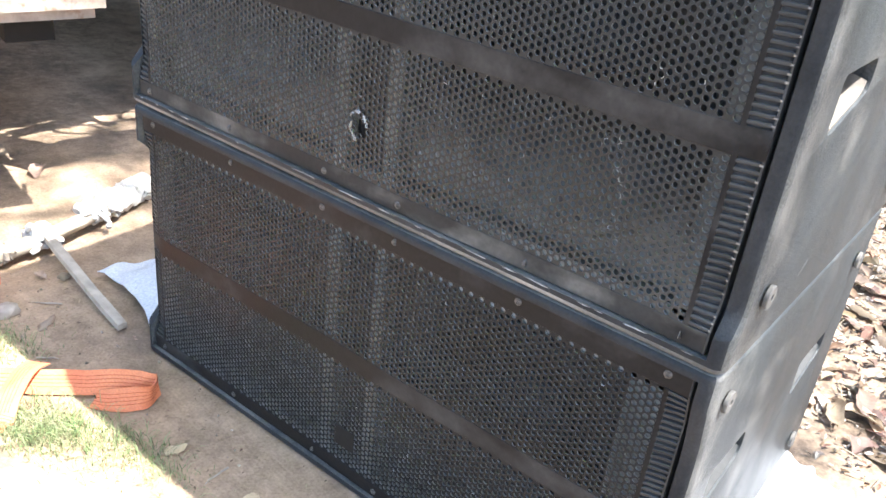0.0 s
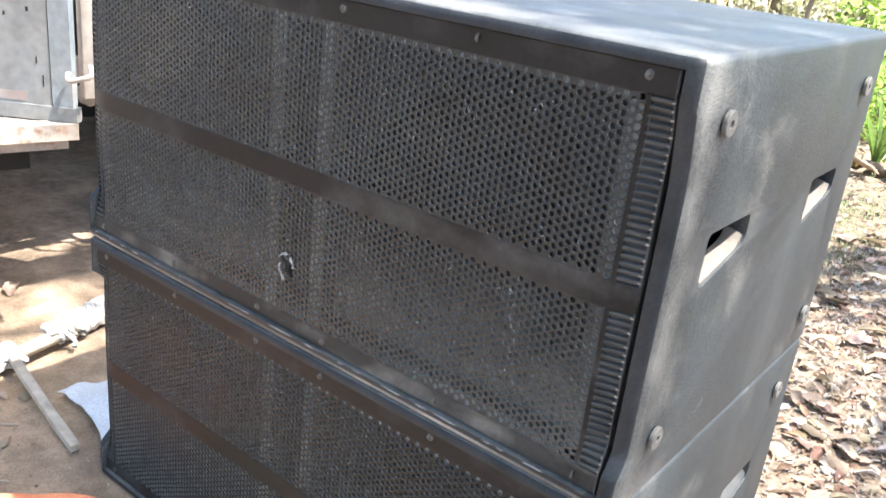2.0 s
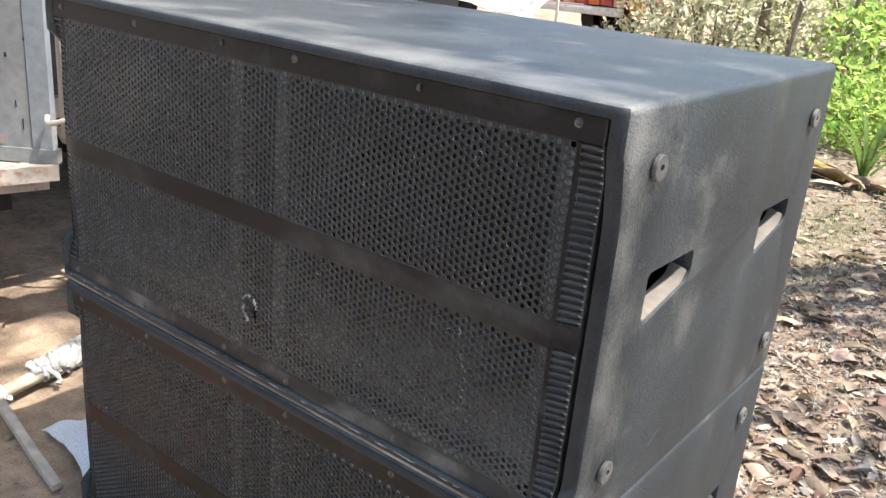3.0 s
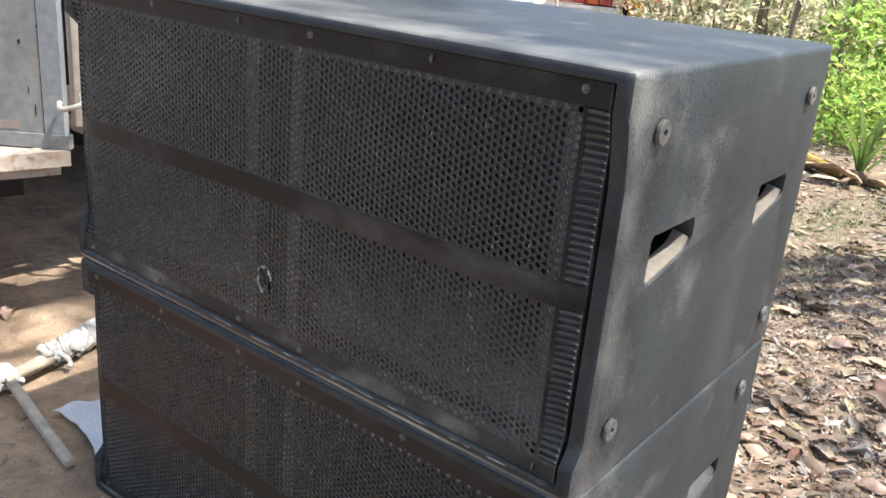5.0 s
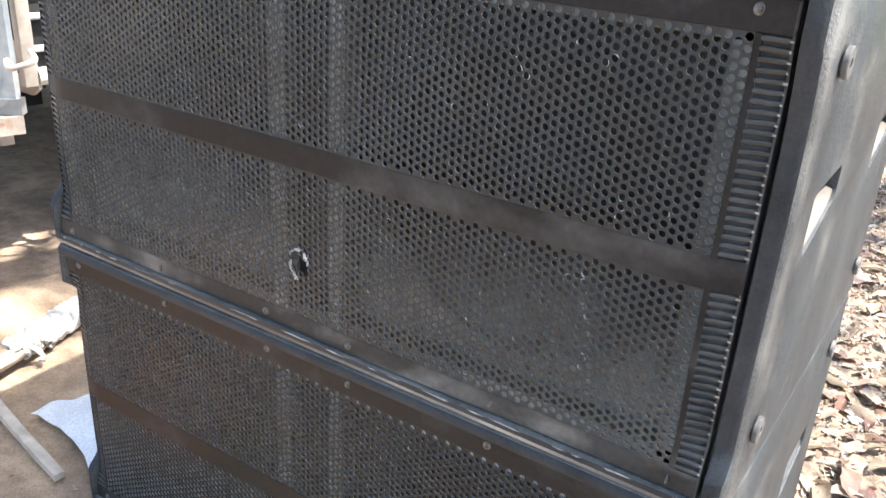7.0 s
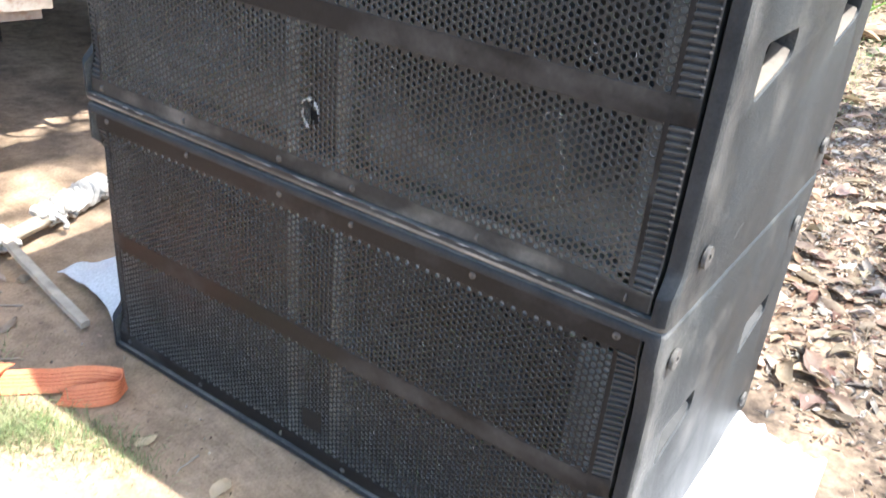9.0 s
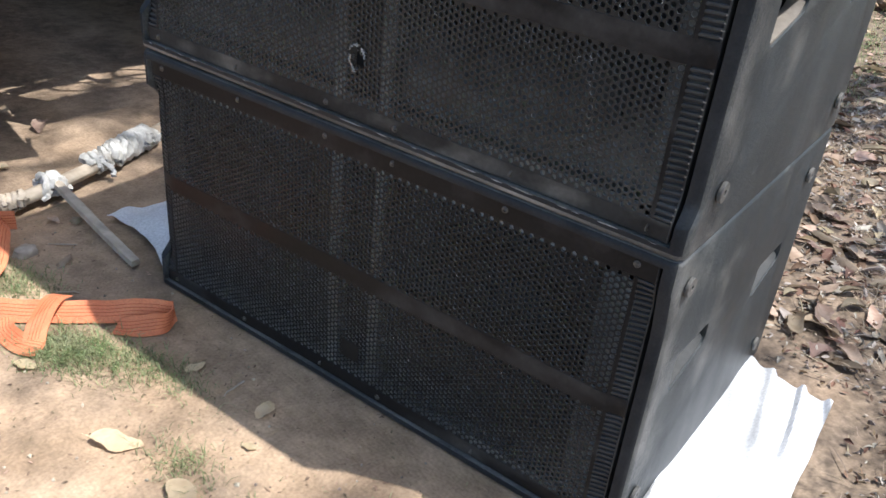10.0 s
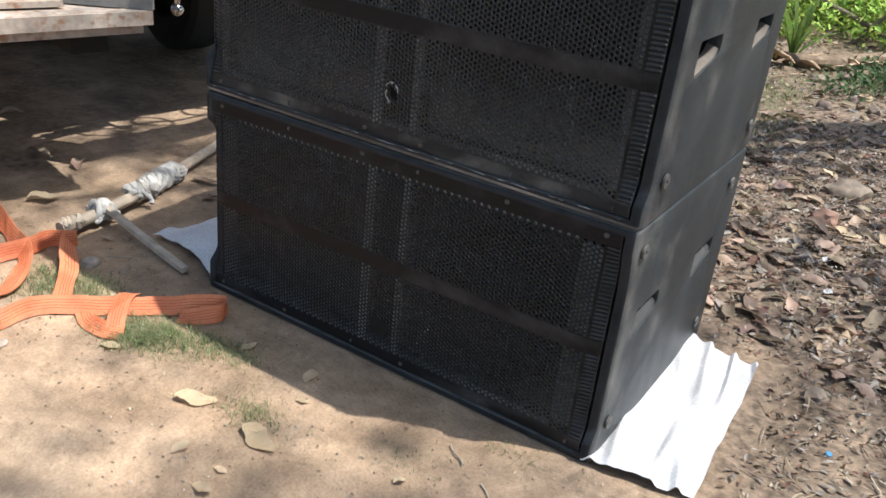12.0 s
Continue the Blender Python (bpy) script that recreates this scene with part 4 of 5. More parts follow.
def wall(a, b, z0, z1, thick):
    a, b = Vector(a), Vector(b)
    n = Vector((-(b - a).y, (b - a).x)).normalized() * thick
    return quad_box(bmesh.new(), [tuple(a), tuple(b), tuple(b + n), tuple(a + n)], z0, z1)


ALONG, OUT = Vector((-0.79, -0.613)), Vector((0.613, -0.79))


def side(s, off=0.0):
    """A place along the side panel, from its post; off: towards the open side."""
    return Vector((-1.800, 0.287)) + ALONG * s + OUT * off


part("panel_foot", wall(side(1.6), side(-0.015), 0.651, 0.690, 0.030), M_TRUCKGREY, truck)
part("side_panel", wall(side(1.6, -0.006), side(0.053, -0.006), 0.690, 2.05, 0.014), M_TRUCKGREY, truck, "pale grey painted sheet with scuffs")
part("end_post", wall(side(0.050, -0.004), side(-0.004, -0.004), 0.690, 2.10, 0.030), M_TRUCKPOST, truck, "pale blue painted steel post")
for s, z, w, t in ((0.10, 0.93, 0.006, 0.012), (0.16, 0.915, 0.005, 0.01), (0.085, 0.80, 0.003, 0.018), (0.07, 0.74, 0.003, 0.03), (0.05, 0.975, 0.004, 0.008)):
    part("dent", wall(side(s + w, -0.0045), side(s, -0.0045), z, z + t, 0.001), M_CHASSIS, truck, "dark scratch in the paint")
part("rust_stain", wall(side(1.2, -0.0052), side(0.12, -0.0052), 0.698, 0.722, 0.0008), M_RUSTBAND, truck, "rust stain along the panel's foot")
hook = [(*side(0.000, 0.006), 0.785), (*side(-0.006, 0.020), 0.770), (*side(-0.030, 0.018), 0.772), (*side(-0.060, 0.0), 0.784), (-1.85, 0.375, 0.785)]
part("latch", tube(bmesh.new(), smooth_line(hook, 5), 0.0075, 10), M_CREAM, truck, "cream painted latch arm")
bm = bmesh.new()
prof = [(-0.05, 0.775), (0.02, 0.780), (0.035, 0.66), (0.01, 0.640), (-0.03, 0.645), (-0.052, 0.68)]
lo = [bm.verts.new((-1.995 + a, 0.444 + 0.2 * a, z)) for a, z in prof]
hi = [bm.verts.new((-1.997 + a, 0.456 + 0.2 * a, z)) for a, z in prof]
bm.faces.new(lo), bm.faces.new(hi[::-1])
for i in range(6):
    bm.faces.new((lo[i - 1], lo[i], hi[i], hi[i - 1]))
bmesh.ops.recalc_face_normals(bm, faces=bm.faces)
part("hinge_plate", bm, M_CREAM, truck, "cream painted hinge plate")
# a black disc on the plate stands for the hole's shade
part("hinge_hole", tube(bmesh.new(), [(-2.022, 0.432, 0.708), (-2.024, 0.440, 0.708)], 0.013, 14), M_CHASSIS, truck)
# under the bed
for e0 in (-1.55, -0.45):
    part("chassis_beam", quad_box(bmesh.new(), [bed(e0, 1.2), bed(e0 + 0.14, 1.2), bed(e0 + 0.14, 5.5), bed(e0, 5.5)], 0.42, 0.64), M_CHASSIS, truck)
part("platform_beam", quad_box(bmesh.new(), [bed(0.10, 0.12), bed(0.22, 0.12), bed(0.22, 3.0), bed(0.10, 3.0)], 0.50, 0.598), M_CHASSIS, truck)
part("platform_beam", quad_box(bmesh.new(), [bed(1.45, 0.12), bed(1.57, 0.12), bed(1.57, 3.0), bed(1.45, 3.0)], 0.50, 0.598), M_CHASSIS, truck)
# made-up box: fills the space under the bed with black shade
part("under_box", quad_box(bmesh.new(), [bed(-0.75, 2.2), bed(2.05, 2.2), bed(2.05, 3.0), bed(-0.75, 3.0)], 0.10, 0.597), M_CHASSIS, truck, "black box added for the shade under the bed")
part("cargo_body", quad_box(bmesh.new(), [bed(-1.85, 0.62), bed(-0.17, 0.62), bed(-0.17, 5.6), bed(-1.85, 5.6)], 0.66, 2.5), M_CHASSIS, truck, "near-black cargo body, shade in its colour")
part("cab", quad_box(bmesh.new(), [bed(-1.85, 5.7), bed(-0.1, 5.7), bed(-0.1, 7.4), bed(-1.85, 7.4)], 0.45, 2.4), M_TRUCKGREY, truck)


def wheel(name, x, y, r, w, ang, parent):
    tyre = part(name, lathe(bmesh.new(), [(r * 0.55, -w / 2), (r * 0.9, -w / 2), (r * 0.985, -w * 0.40), (r, -w * 0.2), (r, w * 0.2), (r * 0.985, w * 0.40), (r * 0.9, w / 2), (r * 0.55, w / 2),
                                          (r * 0.55, -w / 2)], 40), M_TYRE, parent)
    tyre.matrix_basis = pose(x, y, r - 0.006, 90, 0, ang)
    rim = part("rim", lathe(bmesh.new(), [(r * 0.56, -w * 0.45), (r * 0.5, -w * 0.2), (r * 0.2, -w * 0.15), (0, -w * 0.3)], 32), M_CHASSIS, tyre)
    return tyre


for e, f in ((-1.10, 1.95), (-1.62, 6.3), (-0.40, 6.3)):
    x, y = bed(e, f)
    wheel("wheel", x, y, 0.40, 0.24, math.degrees(math.atan2(F1.y, F1.x)), truck)

# the open tubular gate beside the bed
gate = thing("truck_gate", Matrix(), "open tubular steel gate in chipped cream and white paint", "gate")
G0, GD = Vector((-1.976, 0.437)), Vector((0.12, 0.993)).normalized()


def at(s, z, off=0.0):
    p = G0 + GD * s + Vector((GD.y, -GD.x)) * off
    return (p.x, p.y, z)


part("gate_post", boxed(-0.017, 0.017, -0.018, 0.018, 0.0, 1.35, 0.004, 2), M_CREAM, gate, "cream painted square post").matrix_basis = pose(G0.x, G0.y, 0.668, 0, 0, -7)
for k in range(4):
    part("bar", tube(bmesh.new(), [at(0.02, 0.762 + 0.082 * k), at(1.15, 0.762 + 0.082 * k)], 0.0085, 10), M_WHITE, gate)
part("bottom_rail", tube(bmesh.new(), [at(0.02, 0.690), at(1.15, 0.690)], 0.024, 12), M_WHITE, gate)
part("top_rail", tube(bmesh.new(), [at(0.0, 2.0), at(1.15, 2.0)], 0.022, 12), M_WHITE, gate)
part("far_post", tube(bmesh.new(), [at(1.15, 0.668), at(1.15, 2.02)], 0.022, 12), M_WHITE, gate)
for k in range(4):
    c = 0.26 + 0.25 * k
    part("scroll", tube(bmesh.new(), [at(c + 0.19 * math.cos(a), 1.28 + 0.25 * math.sin(a)) for a in (math.pi * q / 14 for q in range(29))], 0.0085, 8), M_WHITE, gate)
part("brace", tube(bmesh.new(), [at(0.05, 1.50), at(1.1, 1.06)], 0.009, 8), M_WHITE, gate)
# unseen sheet added to block the sun above the scrolls
for s0, s1, z0, z1 in ((0.03, 1.13, 1.53, 1.98),):
    a, b = at(s0, 0), at(s1, 0)
    part("gate_sheet", wall(Vector(a[:2]), Vector(b[:2]), z0, z1, 0.004), M_WHITE, gate)
# added black sheets: they stop the sun and put shade behind the bars
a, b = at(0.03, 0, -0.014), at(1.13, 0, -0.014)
part("gate_lining", wall(Vector(a[:2]), Vector(b[:2]), 0.70, 1.03, 0.004), M_CHASSIS, gate, "black sheet added for shade behind the bars")
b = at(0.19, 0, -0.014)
part("corner_lining", wall(Vector(a[:2]), Vector(b[:2]), 1.032, 1.98, 0.004), M_CHASSIS, gate, "black sheet added for shade behind the bars")
# a rod with a ball end hangs under the bed
rod = thing("hanging_rod", pose(-2.26, 0.80, 0.0), "short chrome rod with a ball end hanging under the truck bed", "rod")
part("shaft", tube(bmesh.new(), [(0, 0, 0.54), (0.002, 0, 0.70)], 0.012, 12), M_CHROME, rod)
part("ball", lathe(bmesh.new(), [(0, -0.026)] + [(0.026 * math.cos(a), 0.026 * math.sin(a)) for a in (radians(q) for q in range(-75, 80, 15))] + [(0, 0.026)], 20,
                   Matrix.Translation((0, 0, 0.520))), M_CHROME, rod)
part("bracket", boxed(-0.03, 0.03, -0.28, 0.03, 0.70, 0.73, 0.004), M_CHASSIS, rod)


# ---- leaves, stones and grass ----
def leaf_points(length, width, curl, bend, seed):
    """Outline stations of a dry leaf: along, half width, lift."""
    r0 = random.Random(seed)
    rows = []
    tip = r0.uniform(0.75, 1.1)
    for k in range(13):
        t = k / 12
        w = width * 0.5 * math.sin(math.pi * min(1, t ** tip * 0.95 + 0.025)) ** 0.75 * (1 + 0.13 * r0.uniform(-1, 1))
        lift = bend * math.sin(math.pi * t) * length + 0.012 * length * r0.uniform(-1, 1) + 0.03 * length * math.sin(5 * t + seed)
        rows.append((length * (t - 0.5), w, lift, curl * (1 + 0.5 * math.sin(4 * t + seed))))
    return rows


def leaf_into(verts, faces, m, rows):
    n = len(verts)
    for k, (a, w, z, curl) in enumerate(rows):
        sway = 0.25 * w * math.sin(k * 0.6)
        for s in (-1, -0.55, 0, 0.55, 1):
            verts.append(m @ Vector((a, s * w + sway, z + s * s * curl * w - (0.06 * w if s == 0 else 0))))
    for k in range(len(rows) - 1):
        for s in range(4):
            i = n + 5 * k + s
            faces.append((i, i + 1, i + 6, i + 5))


def mesh_of(name, verts, faces, material, smooth=True):
    me = bpy.data.meshes.new(name)
    me.from_pydata([tuple(v) for v in verts], [], faces)
    me.materials.append(material)
    if smooth:
        me.polygons.foreach_set("use_smooth", [True] * len(me.polygons))
    return me


def leaf_mesh(length, width, curl, bend, seed, material):
    v, f = [], []
    leaf_into(v, f, Matrix(), leaf_points(length, width, curl, bend, seed))
    # a thin stalk
    n = len(v)
    v += [Vector((-length * 0.5, 0.0012, 0.001)), Vector((-length * 0.5, -0.0012, 0.001)), Vector((-length * 0.68, 0.0, 0.004))]
    f.append((n, n + 1, n + 2))
    low = min(p.z for p in v)
    return mesh_of("dry_leaf", [p - Vector((0, 0, low)) for p in v], f, material)


LEAVES = [leaf_mesh(l, w, c, b, k, M_DRY) for k, (l, w, c, b) in enumerate(((0.10, 0.045, 0.5, 0.05), (0.125, 0.05, 0.35, -0.06), (0.085, 0.05, 0.8, 0.08), (0.11, 0.038, -0.6, 0.10),
                                                                          (0.07, 0.04, 0.6, 0.04), (0.14, 0.055, 0.3, 0.03), (0.095, 0.05, -0.4, 0.14), (0.06, 0.034, 0.9, 0.10)))]
PALE = [leaf_mesh(l, w, c, b, 40 + k, M_PALELEAF) for k, (l, w, c, b) in enumerate(((0.105, 0.048, 0.22, 0.03), (0.085, 0.042, -0.25, 0.04), (0.06, 0.035, 0.3, 0.03)))]


def put_leaf(me, x, y, turn, tip=0.0, roll=0.0, size=1.0, label="curled brown dry leaf on the ground", group="fallen leaves"):
    ob = new("dry_leaf", me)
    ob.matrix_world = pose(x, y, height(x, y) + 0.002 + abs(math.sin(radians(tip))) * 0.03, tip, roll, turn) @ Matrix.Scale(size, 4)
    return tagged(ob, label, "leaf", group)


for me, x, y, turn, size in ((PALE[0], -0.833, -0.405, 35, 0.95), (PALE[0], -0.622, -0.415, -10, 1.1), (PALE[2], -0.724, -0.546, 80, 0.75), (PALE[2], -0.614, -0.536, 10, 0.55),
                             (PALE[2], -0.60, -0.60, 10, 0.8), (LEAVES[2], -2.05, 0.02, 60, 1.25), (LEAVES[0], -2.45, 0.27, 10, 1.1), (PALE[1], -0.901, -0.167, 70, 0.55),
                             (PALE[2], -0.694, -0.160, 100, 0.9), (PALE[2], -0.64, -0.25, 20, 0.5), (PALE[2], -1.15, -0.40, 20, 0.9), (LEAVES[0], -2.25, 0.30, -40, 0.9),
                             (LEAVES[7], -1.50, 0.02, 20, 0.7), (LEAVES[3], -1.45, -0.12, 120, 0.6), (LEAVES[1], -1.80, 0.52, 30, 0.9), (LEAVES[4], -1.68, 0.42, 70, 0.8),
                             (LEAVES[6], -1.62, 0.02, 150, 0.6), (LEAVES[7], -0.30, -0.32, 60, 0.5), (LEAVES[4], -1.66, -0.02, 10, 0.6), (LEAVES[0], -2.9, 0.45, 70, 1.0)):
    put_leaf(me, x, y, turn, rng.uniform(-8, 8), rng.uniform(-8, 8), size, "pale dry leaf on the sandy dirt" if me in PALE else "curled brown dry leaf on the ground", "leaves on the sand")
placed = 0
while placed < 275:
    y = 0.25 + 4.4 * rng.random() ** 1.5
    x = 0.36 - 0.24 * (y + 0.9) + rng.random() * (0.25 + 0.36 * y)
    if x < 0.27 and y < 0.76 or x < 0.03 and y < 0.85 or rng.random() > 0.04 + 0.96 * min(1, max(0, (y - 0.65) / 0.6)):
        continue
    placed += 1
    me = rng.choice(LEAVES if rng.random() < 0.86 else PALE)
    put_leaf(me, x, y, rng.uniform(0, 360), rng.gauss(0, 9), rng.gauss(0, 10), rng.choice((0.5, 0.65, 0.8, 0.95, 1.15)))


def scatter(name, count, where, size, material, label, category, tilt=22, loose=0.008, slim=1.0):
    v, f = [], []
    for k in range(count):
        x, y = where()
        m = pose(x, y, height(x, y) + 0.5 * loose + rng.random() * loose, rng.gauss(0, tilt), rng.gauss(0, tilt), rng.uniform(0, 360))
        l = size * rng.uniform(0.4, 1.2)
        leaf_into(v, f, m, leaf_points(l, l * slim * rng.uniform(0.3, 0.5), rng.uniform(-0.6, 0.9), rng.uniform(-0.05, 0.12), rng.randrange(900))[::3])
    return tagged(new(name, mesh_of(name, v, f, material)), label, category, kind="stuff")


def right_side():
    while True:
        x, y = rng.uniform(-4.5, 2.6), 0.75 + 7.8 * rng.random() ** 1.4
        if (y < 0.95 and x < 0.28) or (x < -1.3 and y < 3.5) or (x < -1.3 and rng.random() < 0.4):
            continue
        return x, y


def near_right():
    while True:
        x, y = rng.uniform(-0.5, 1.3), rng.uniform(-0.3, 3.4)
        if not (x < 0.26 and y < 0.74) and not (x < 0.03 and y < 0.85) and rng.random() < 0.2 + 0.8 * min(1, max(0, (x + y * 0.5 - 0.2))):
            return x, y


scatter("leaf_litter", 2300, right_side, 0.075, M_DRYSTUFF, "loose litter of tan dry leaves", "leaves", 12)
scatter("grey_leaf_litter", 3400, right_side, 0.062, M_GREYLEAF, "weathered grey dry leaves on the soil", "leaves", 13, 0.006)
scatter("brown_leaf_litter", 4200, right_side, 0.055, M_BROWNLEAF, "rotting dark brown leaves on the soil", "leaves", 14, 0.006)
scatter("leaf_crumbs", 9000, near_right, 0.022, M_GREYLEAF, "crumbled grey leaf scraps on dark soil", "leaf crumbs", 26)
scatter("brown_crumbs", 8000, near_right, 0.020, M_BROWNLEAF, "crumbled brown leaf scraps on dark soil", "leaf crumbs", 26)
scatter("dry_straw", 2600, near_right, 0.075, M_STRAW, "thin dry straw and stalks on the soil", "straw", 10, 0.010, 0.09)
scatter("dirt_crumbs", 1500, lambda: (rng.uniform(-2.3, 0.3), rng.uniform(-0.75, 0.0)), 0.010, M_CRUMB, "small bits of dry plant on the sand", "crumbs", 7, 0.0015)


def twig(x, y, turn, length, radius, seed):
    r0 = random.Random(seed)
    pts = [(length * (q / 4 - 0.5), r0.uniform(-0.06, 0.06) * length, radius + 0.004 * r0.random()) for q in range(5)]
    bm = tube(bmesh.new(), pts, [radius, radius, radius * 0.85, radius * 0.7, radius * 0.4], 6, 0.1)
    if length > 0.09:
        p = Vector(pts[2])
        tube(bm, [p, p + Vector((length * 0.2, length * 0.12, 0.004))], [radius * 0.7, radius * 0.3], 5)
    ob = part("twig", bm, M_STICK)
    ob.matrix_world = pose(x, y, height(x, y) + 0.001, 0, 0, turn)
    return tagged(ob, "thin dry twig lying on the ground", "twig", "fallen twigs")


for k in range(46):
    if k < 8:
        x, y = rng.uniform(-2.1, -0.05), rng.uniform(-0.75, -0.06)
    else:
        y = rng.uniform(0.3, 3.0)
        x = 0.34 - 0.24 * (y + 0.9) + rng.random() * (0.25 + 0.36 * y)
        if x < 0.27 and y < 0.85:
            x += 0.3
    twig(x, y, rng.uniform(0, 360), rng.uniform(0.03, 0.08) if k < 8 else rng.uniform(0.06, 0.2), rng.uniform(0.0012, 0.003), 900 + k)


def stone_mesh(seed, rx, ry, rz):
    bm = bmesh.new()
    bmesh.ops.create_icosphere(bm, subdivisions=3, radius=1.0)
    for v in bm.verts:
        k = 1 + 0.34 * noise.noise(v.co * 1.5 + Vector((seed, 0, 0))) + 0.07 * noise.noise(v.co * 4 + Vector((seed, 5, 0)))
        v.co = Vector((v.co.x * rx * k, v.co.y * ry * k, v.co.z * rz * k))
    return finish(bm, "stone")


for k, (x, y, rx, ry, rz, mt, lab) in enumerate(((0.117, 2.00, 0.055, 0.05, 0.042, M_BRICKRED, "rounded reddish brown stone among leaves"), (0.13, 2.43, 0.10, 0.075, 0.045, M_STONE, "flat grey brown stone among dry leaves"),
                                                 (0.36, 0.62, 0.035, 0.028, 0.018, M_STONE, "small brown stone on dark soil"), (0.33, 1.45, 0.04, 0.03, 0.02, M_STONE, "small brown stone on dark soil"),
                                                 (-0.28, 3.98, 0.05, 0.04, 0.035, M_STONE, "brown stone on the leafy ground"), (-0.30, 4.42, 0.04, 0.035, 0.03, M_STONE, "brown stone on the leafy ground"), (-0.17, 4.28, 0.045, 0.035, 0.03, M_STONE, "brown stone on the leafy ground"), (-0.02, 4.10, 0.055, 0.04, 0.035, M_STONE, "brown stone on the leafy ground"), (-0.32, 5.00, 0.07, 0.05, 0.04, M_STONE, "brown stone on the leafy ground"), (-0.48, 4.78, 0.06, 0.05, 0.03, M_STONE, "brown stone on the leafy ground"), (0.25, 3.3, 0.07, 0.05, 0.04, M_STONE, "brown stone on the forest floor"),
                                                 (-1.55, -0.16, 0.03, 0.022, 0.02, M_PALESTONE, "small pale stone by the strap"), (-1.36, -0.56, 0.02, 0.015, 0.01, M_PALESTONE, "small pale stone by the strap"))):
    ob = new("stone", stone_mesh(k * 3.7, rx, ry, rz))
    ob.data.materials.append(mt)
    ob.matrix_world = pose(x, y, height(x, y) + rz * 0.45, 0, 0, 40 * k)
    tagged(ob, lab, "stone", "stones")
pv, pf = [], []
for k in range(1850):
    if k < 1500:
        x, y = near_right()
    else:
        x, y = rng.uniform(-2.2, 0.3), rng.uniform(-0.8, 0.0)
    r = rng.uniform(0.003, 0.010) * (1 if k < 1500 else 0.55)
    n = len(pv)
    c = Vector((x, y, height(x, y) + r * 0.3))
    pts = [Vector(p) for p in ((1, 0, 0), (-1, 0, 0), (0, 1, 0), (0, -1, 0), (0, 0, 0.7), (0, 0, -0.7))]
    rot = Euler((rng.random() * 3, rng.random() * 3, rng.random() * 3)).to_matrix()
    pv += [c + rot @ (p * r * rng.uniform(0.7, 1.3)) for p in pts]
    pf += [(n + a, n + b, n + c2) for a, b, c2 in ((0, 2, 4), (2, 1, 4), (1, 3, 4), (3, 0, 4), (2, 0, 5), (1, 2, 5), (3, 1, 5), (0, 3, 5))]
tagged(new("pebbles", mesh_of("pebbles", pv, pf, M_PEBBLE, False)), "scattered small pebbles and clods of soil", "pebbles", kind="stuff")


def grass(name, patches, label):
    v, f = [], []
    for cx, cy, sx, sy, count, tall in patches:
        for _ in range(count * 2):
            x, y = rng.gauss(cx, sx), rng.gauss(cy, sy)
            if -1.24 < x < 0.02 and y > -0.03 and y < 0.8:
                continue
            a, h, w = rng.uniform(0, 6.28), tall * rng.uniform(0.35, 1.0), 0.0008 if tall < 0.045 else 0.0014
            lean = rng.uniform(0.4, 1.4)
            base = Vector((x, y, height(x, y) - 0.002))
            d, s = Vector((math.cos(a), math.sin(a), 0)), Vector((-math.sin(a), math.cos(a), 0)) * w
            n = len(v)
            v += [base - s, base + s, base + d * h * 0.4 * lean + Vector((0, 0, h * 0.6)) + s * 0.8, base + d * h * 0.4 * lean + Vector((0, 0, h * 0.6)) - s * 0.8,
                  base + d * h * lean + Vector((0, 0, h * 0.75))]
            f += [(n, n + 1, n + 2, n + 3), (n + 3, n + 2, n + 4)]
    return tagged(new(name, mesh_of(name, v, f, M_GRASS)), label, "grass", kind="stuff")


grass("grass_tuft", [(-1.10, -0.295, 0.055, 0.035, 650, 0.036), (-1.17, -0.345, 0.05, 0.03, 400, 0.036), (-0.98, -0.235, 0.05, 0.03, 260, 0.03), (-0.89, -0.215, 0.06, 0.03, 130, 0.025),
                     (-0.70, -0.36, 0.05, 0.03, 170, 0.028)], "low green grass tuft on sandy dirt")
grass("sparse_grass", [(-1.52, -0.31, 0.07, 0.05, 500, 0.035), (-1.42, -0.24, 0.05, 0.04, 260, 0.03), (-0.33, -0.25, 0.08, 0.03, 60, 0.02), (-0.14, -0.08, 0.05, 0.02, 50, 0.018)], "thin grass between the strap loops")
grass("far_grass", [(-0.62, 4.0, 0.12, 0.35, 600, 0.055), (-0.45, 3.2, 0.10, 0.35, 330, 0.045), (-0.5, 5.2, 0.6, 0.4, 700, 0.07), (0.4, 4.6, 0.4, 0.3, 400, 0.06)], "patchy green grass among the leaves")

# bits of litter
cap = tagged(part("bottle_cap", lathe(bmesh.new(), [(0.0075, 0), (0.008, 0.004), (0.007, 0.0055), (0, 0.0055)], 18), M_BLUE), "small bright blue plastic cap on the soil", "cap")
cap.matrix_world = pose(0.443, 0.380, height(0.443, 0.380), 12, 5)
for x, y, s, turn in ((0.62, 0.80, 0.022, 20), (0.20, 1.62, 0.018, 60), (0.26, 1.32, 0.02, 10), (-0.55, -0.75, 0.02, 40)):
    v, f = [], []
    leaf_into(v, f, Matrix(), leaf_points(s * 1.6, s * 1.5, 0.6, 0.1, int(turn)))
    ob = new("paper_scrap", mesh_of("paper_scrap", v, f, M_SCRAP))
    ob.matrix_world = pose(x, y, height(x, y) + 0.008, 10, -8, turn)
    tagged(ob, "small torn white scrap lying on the soil", "scrap", "white scraps")


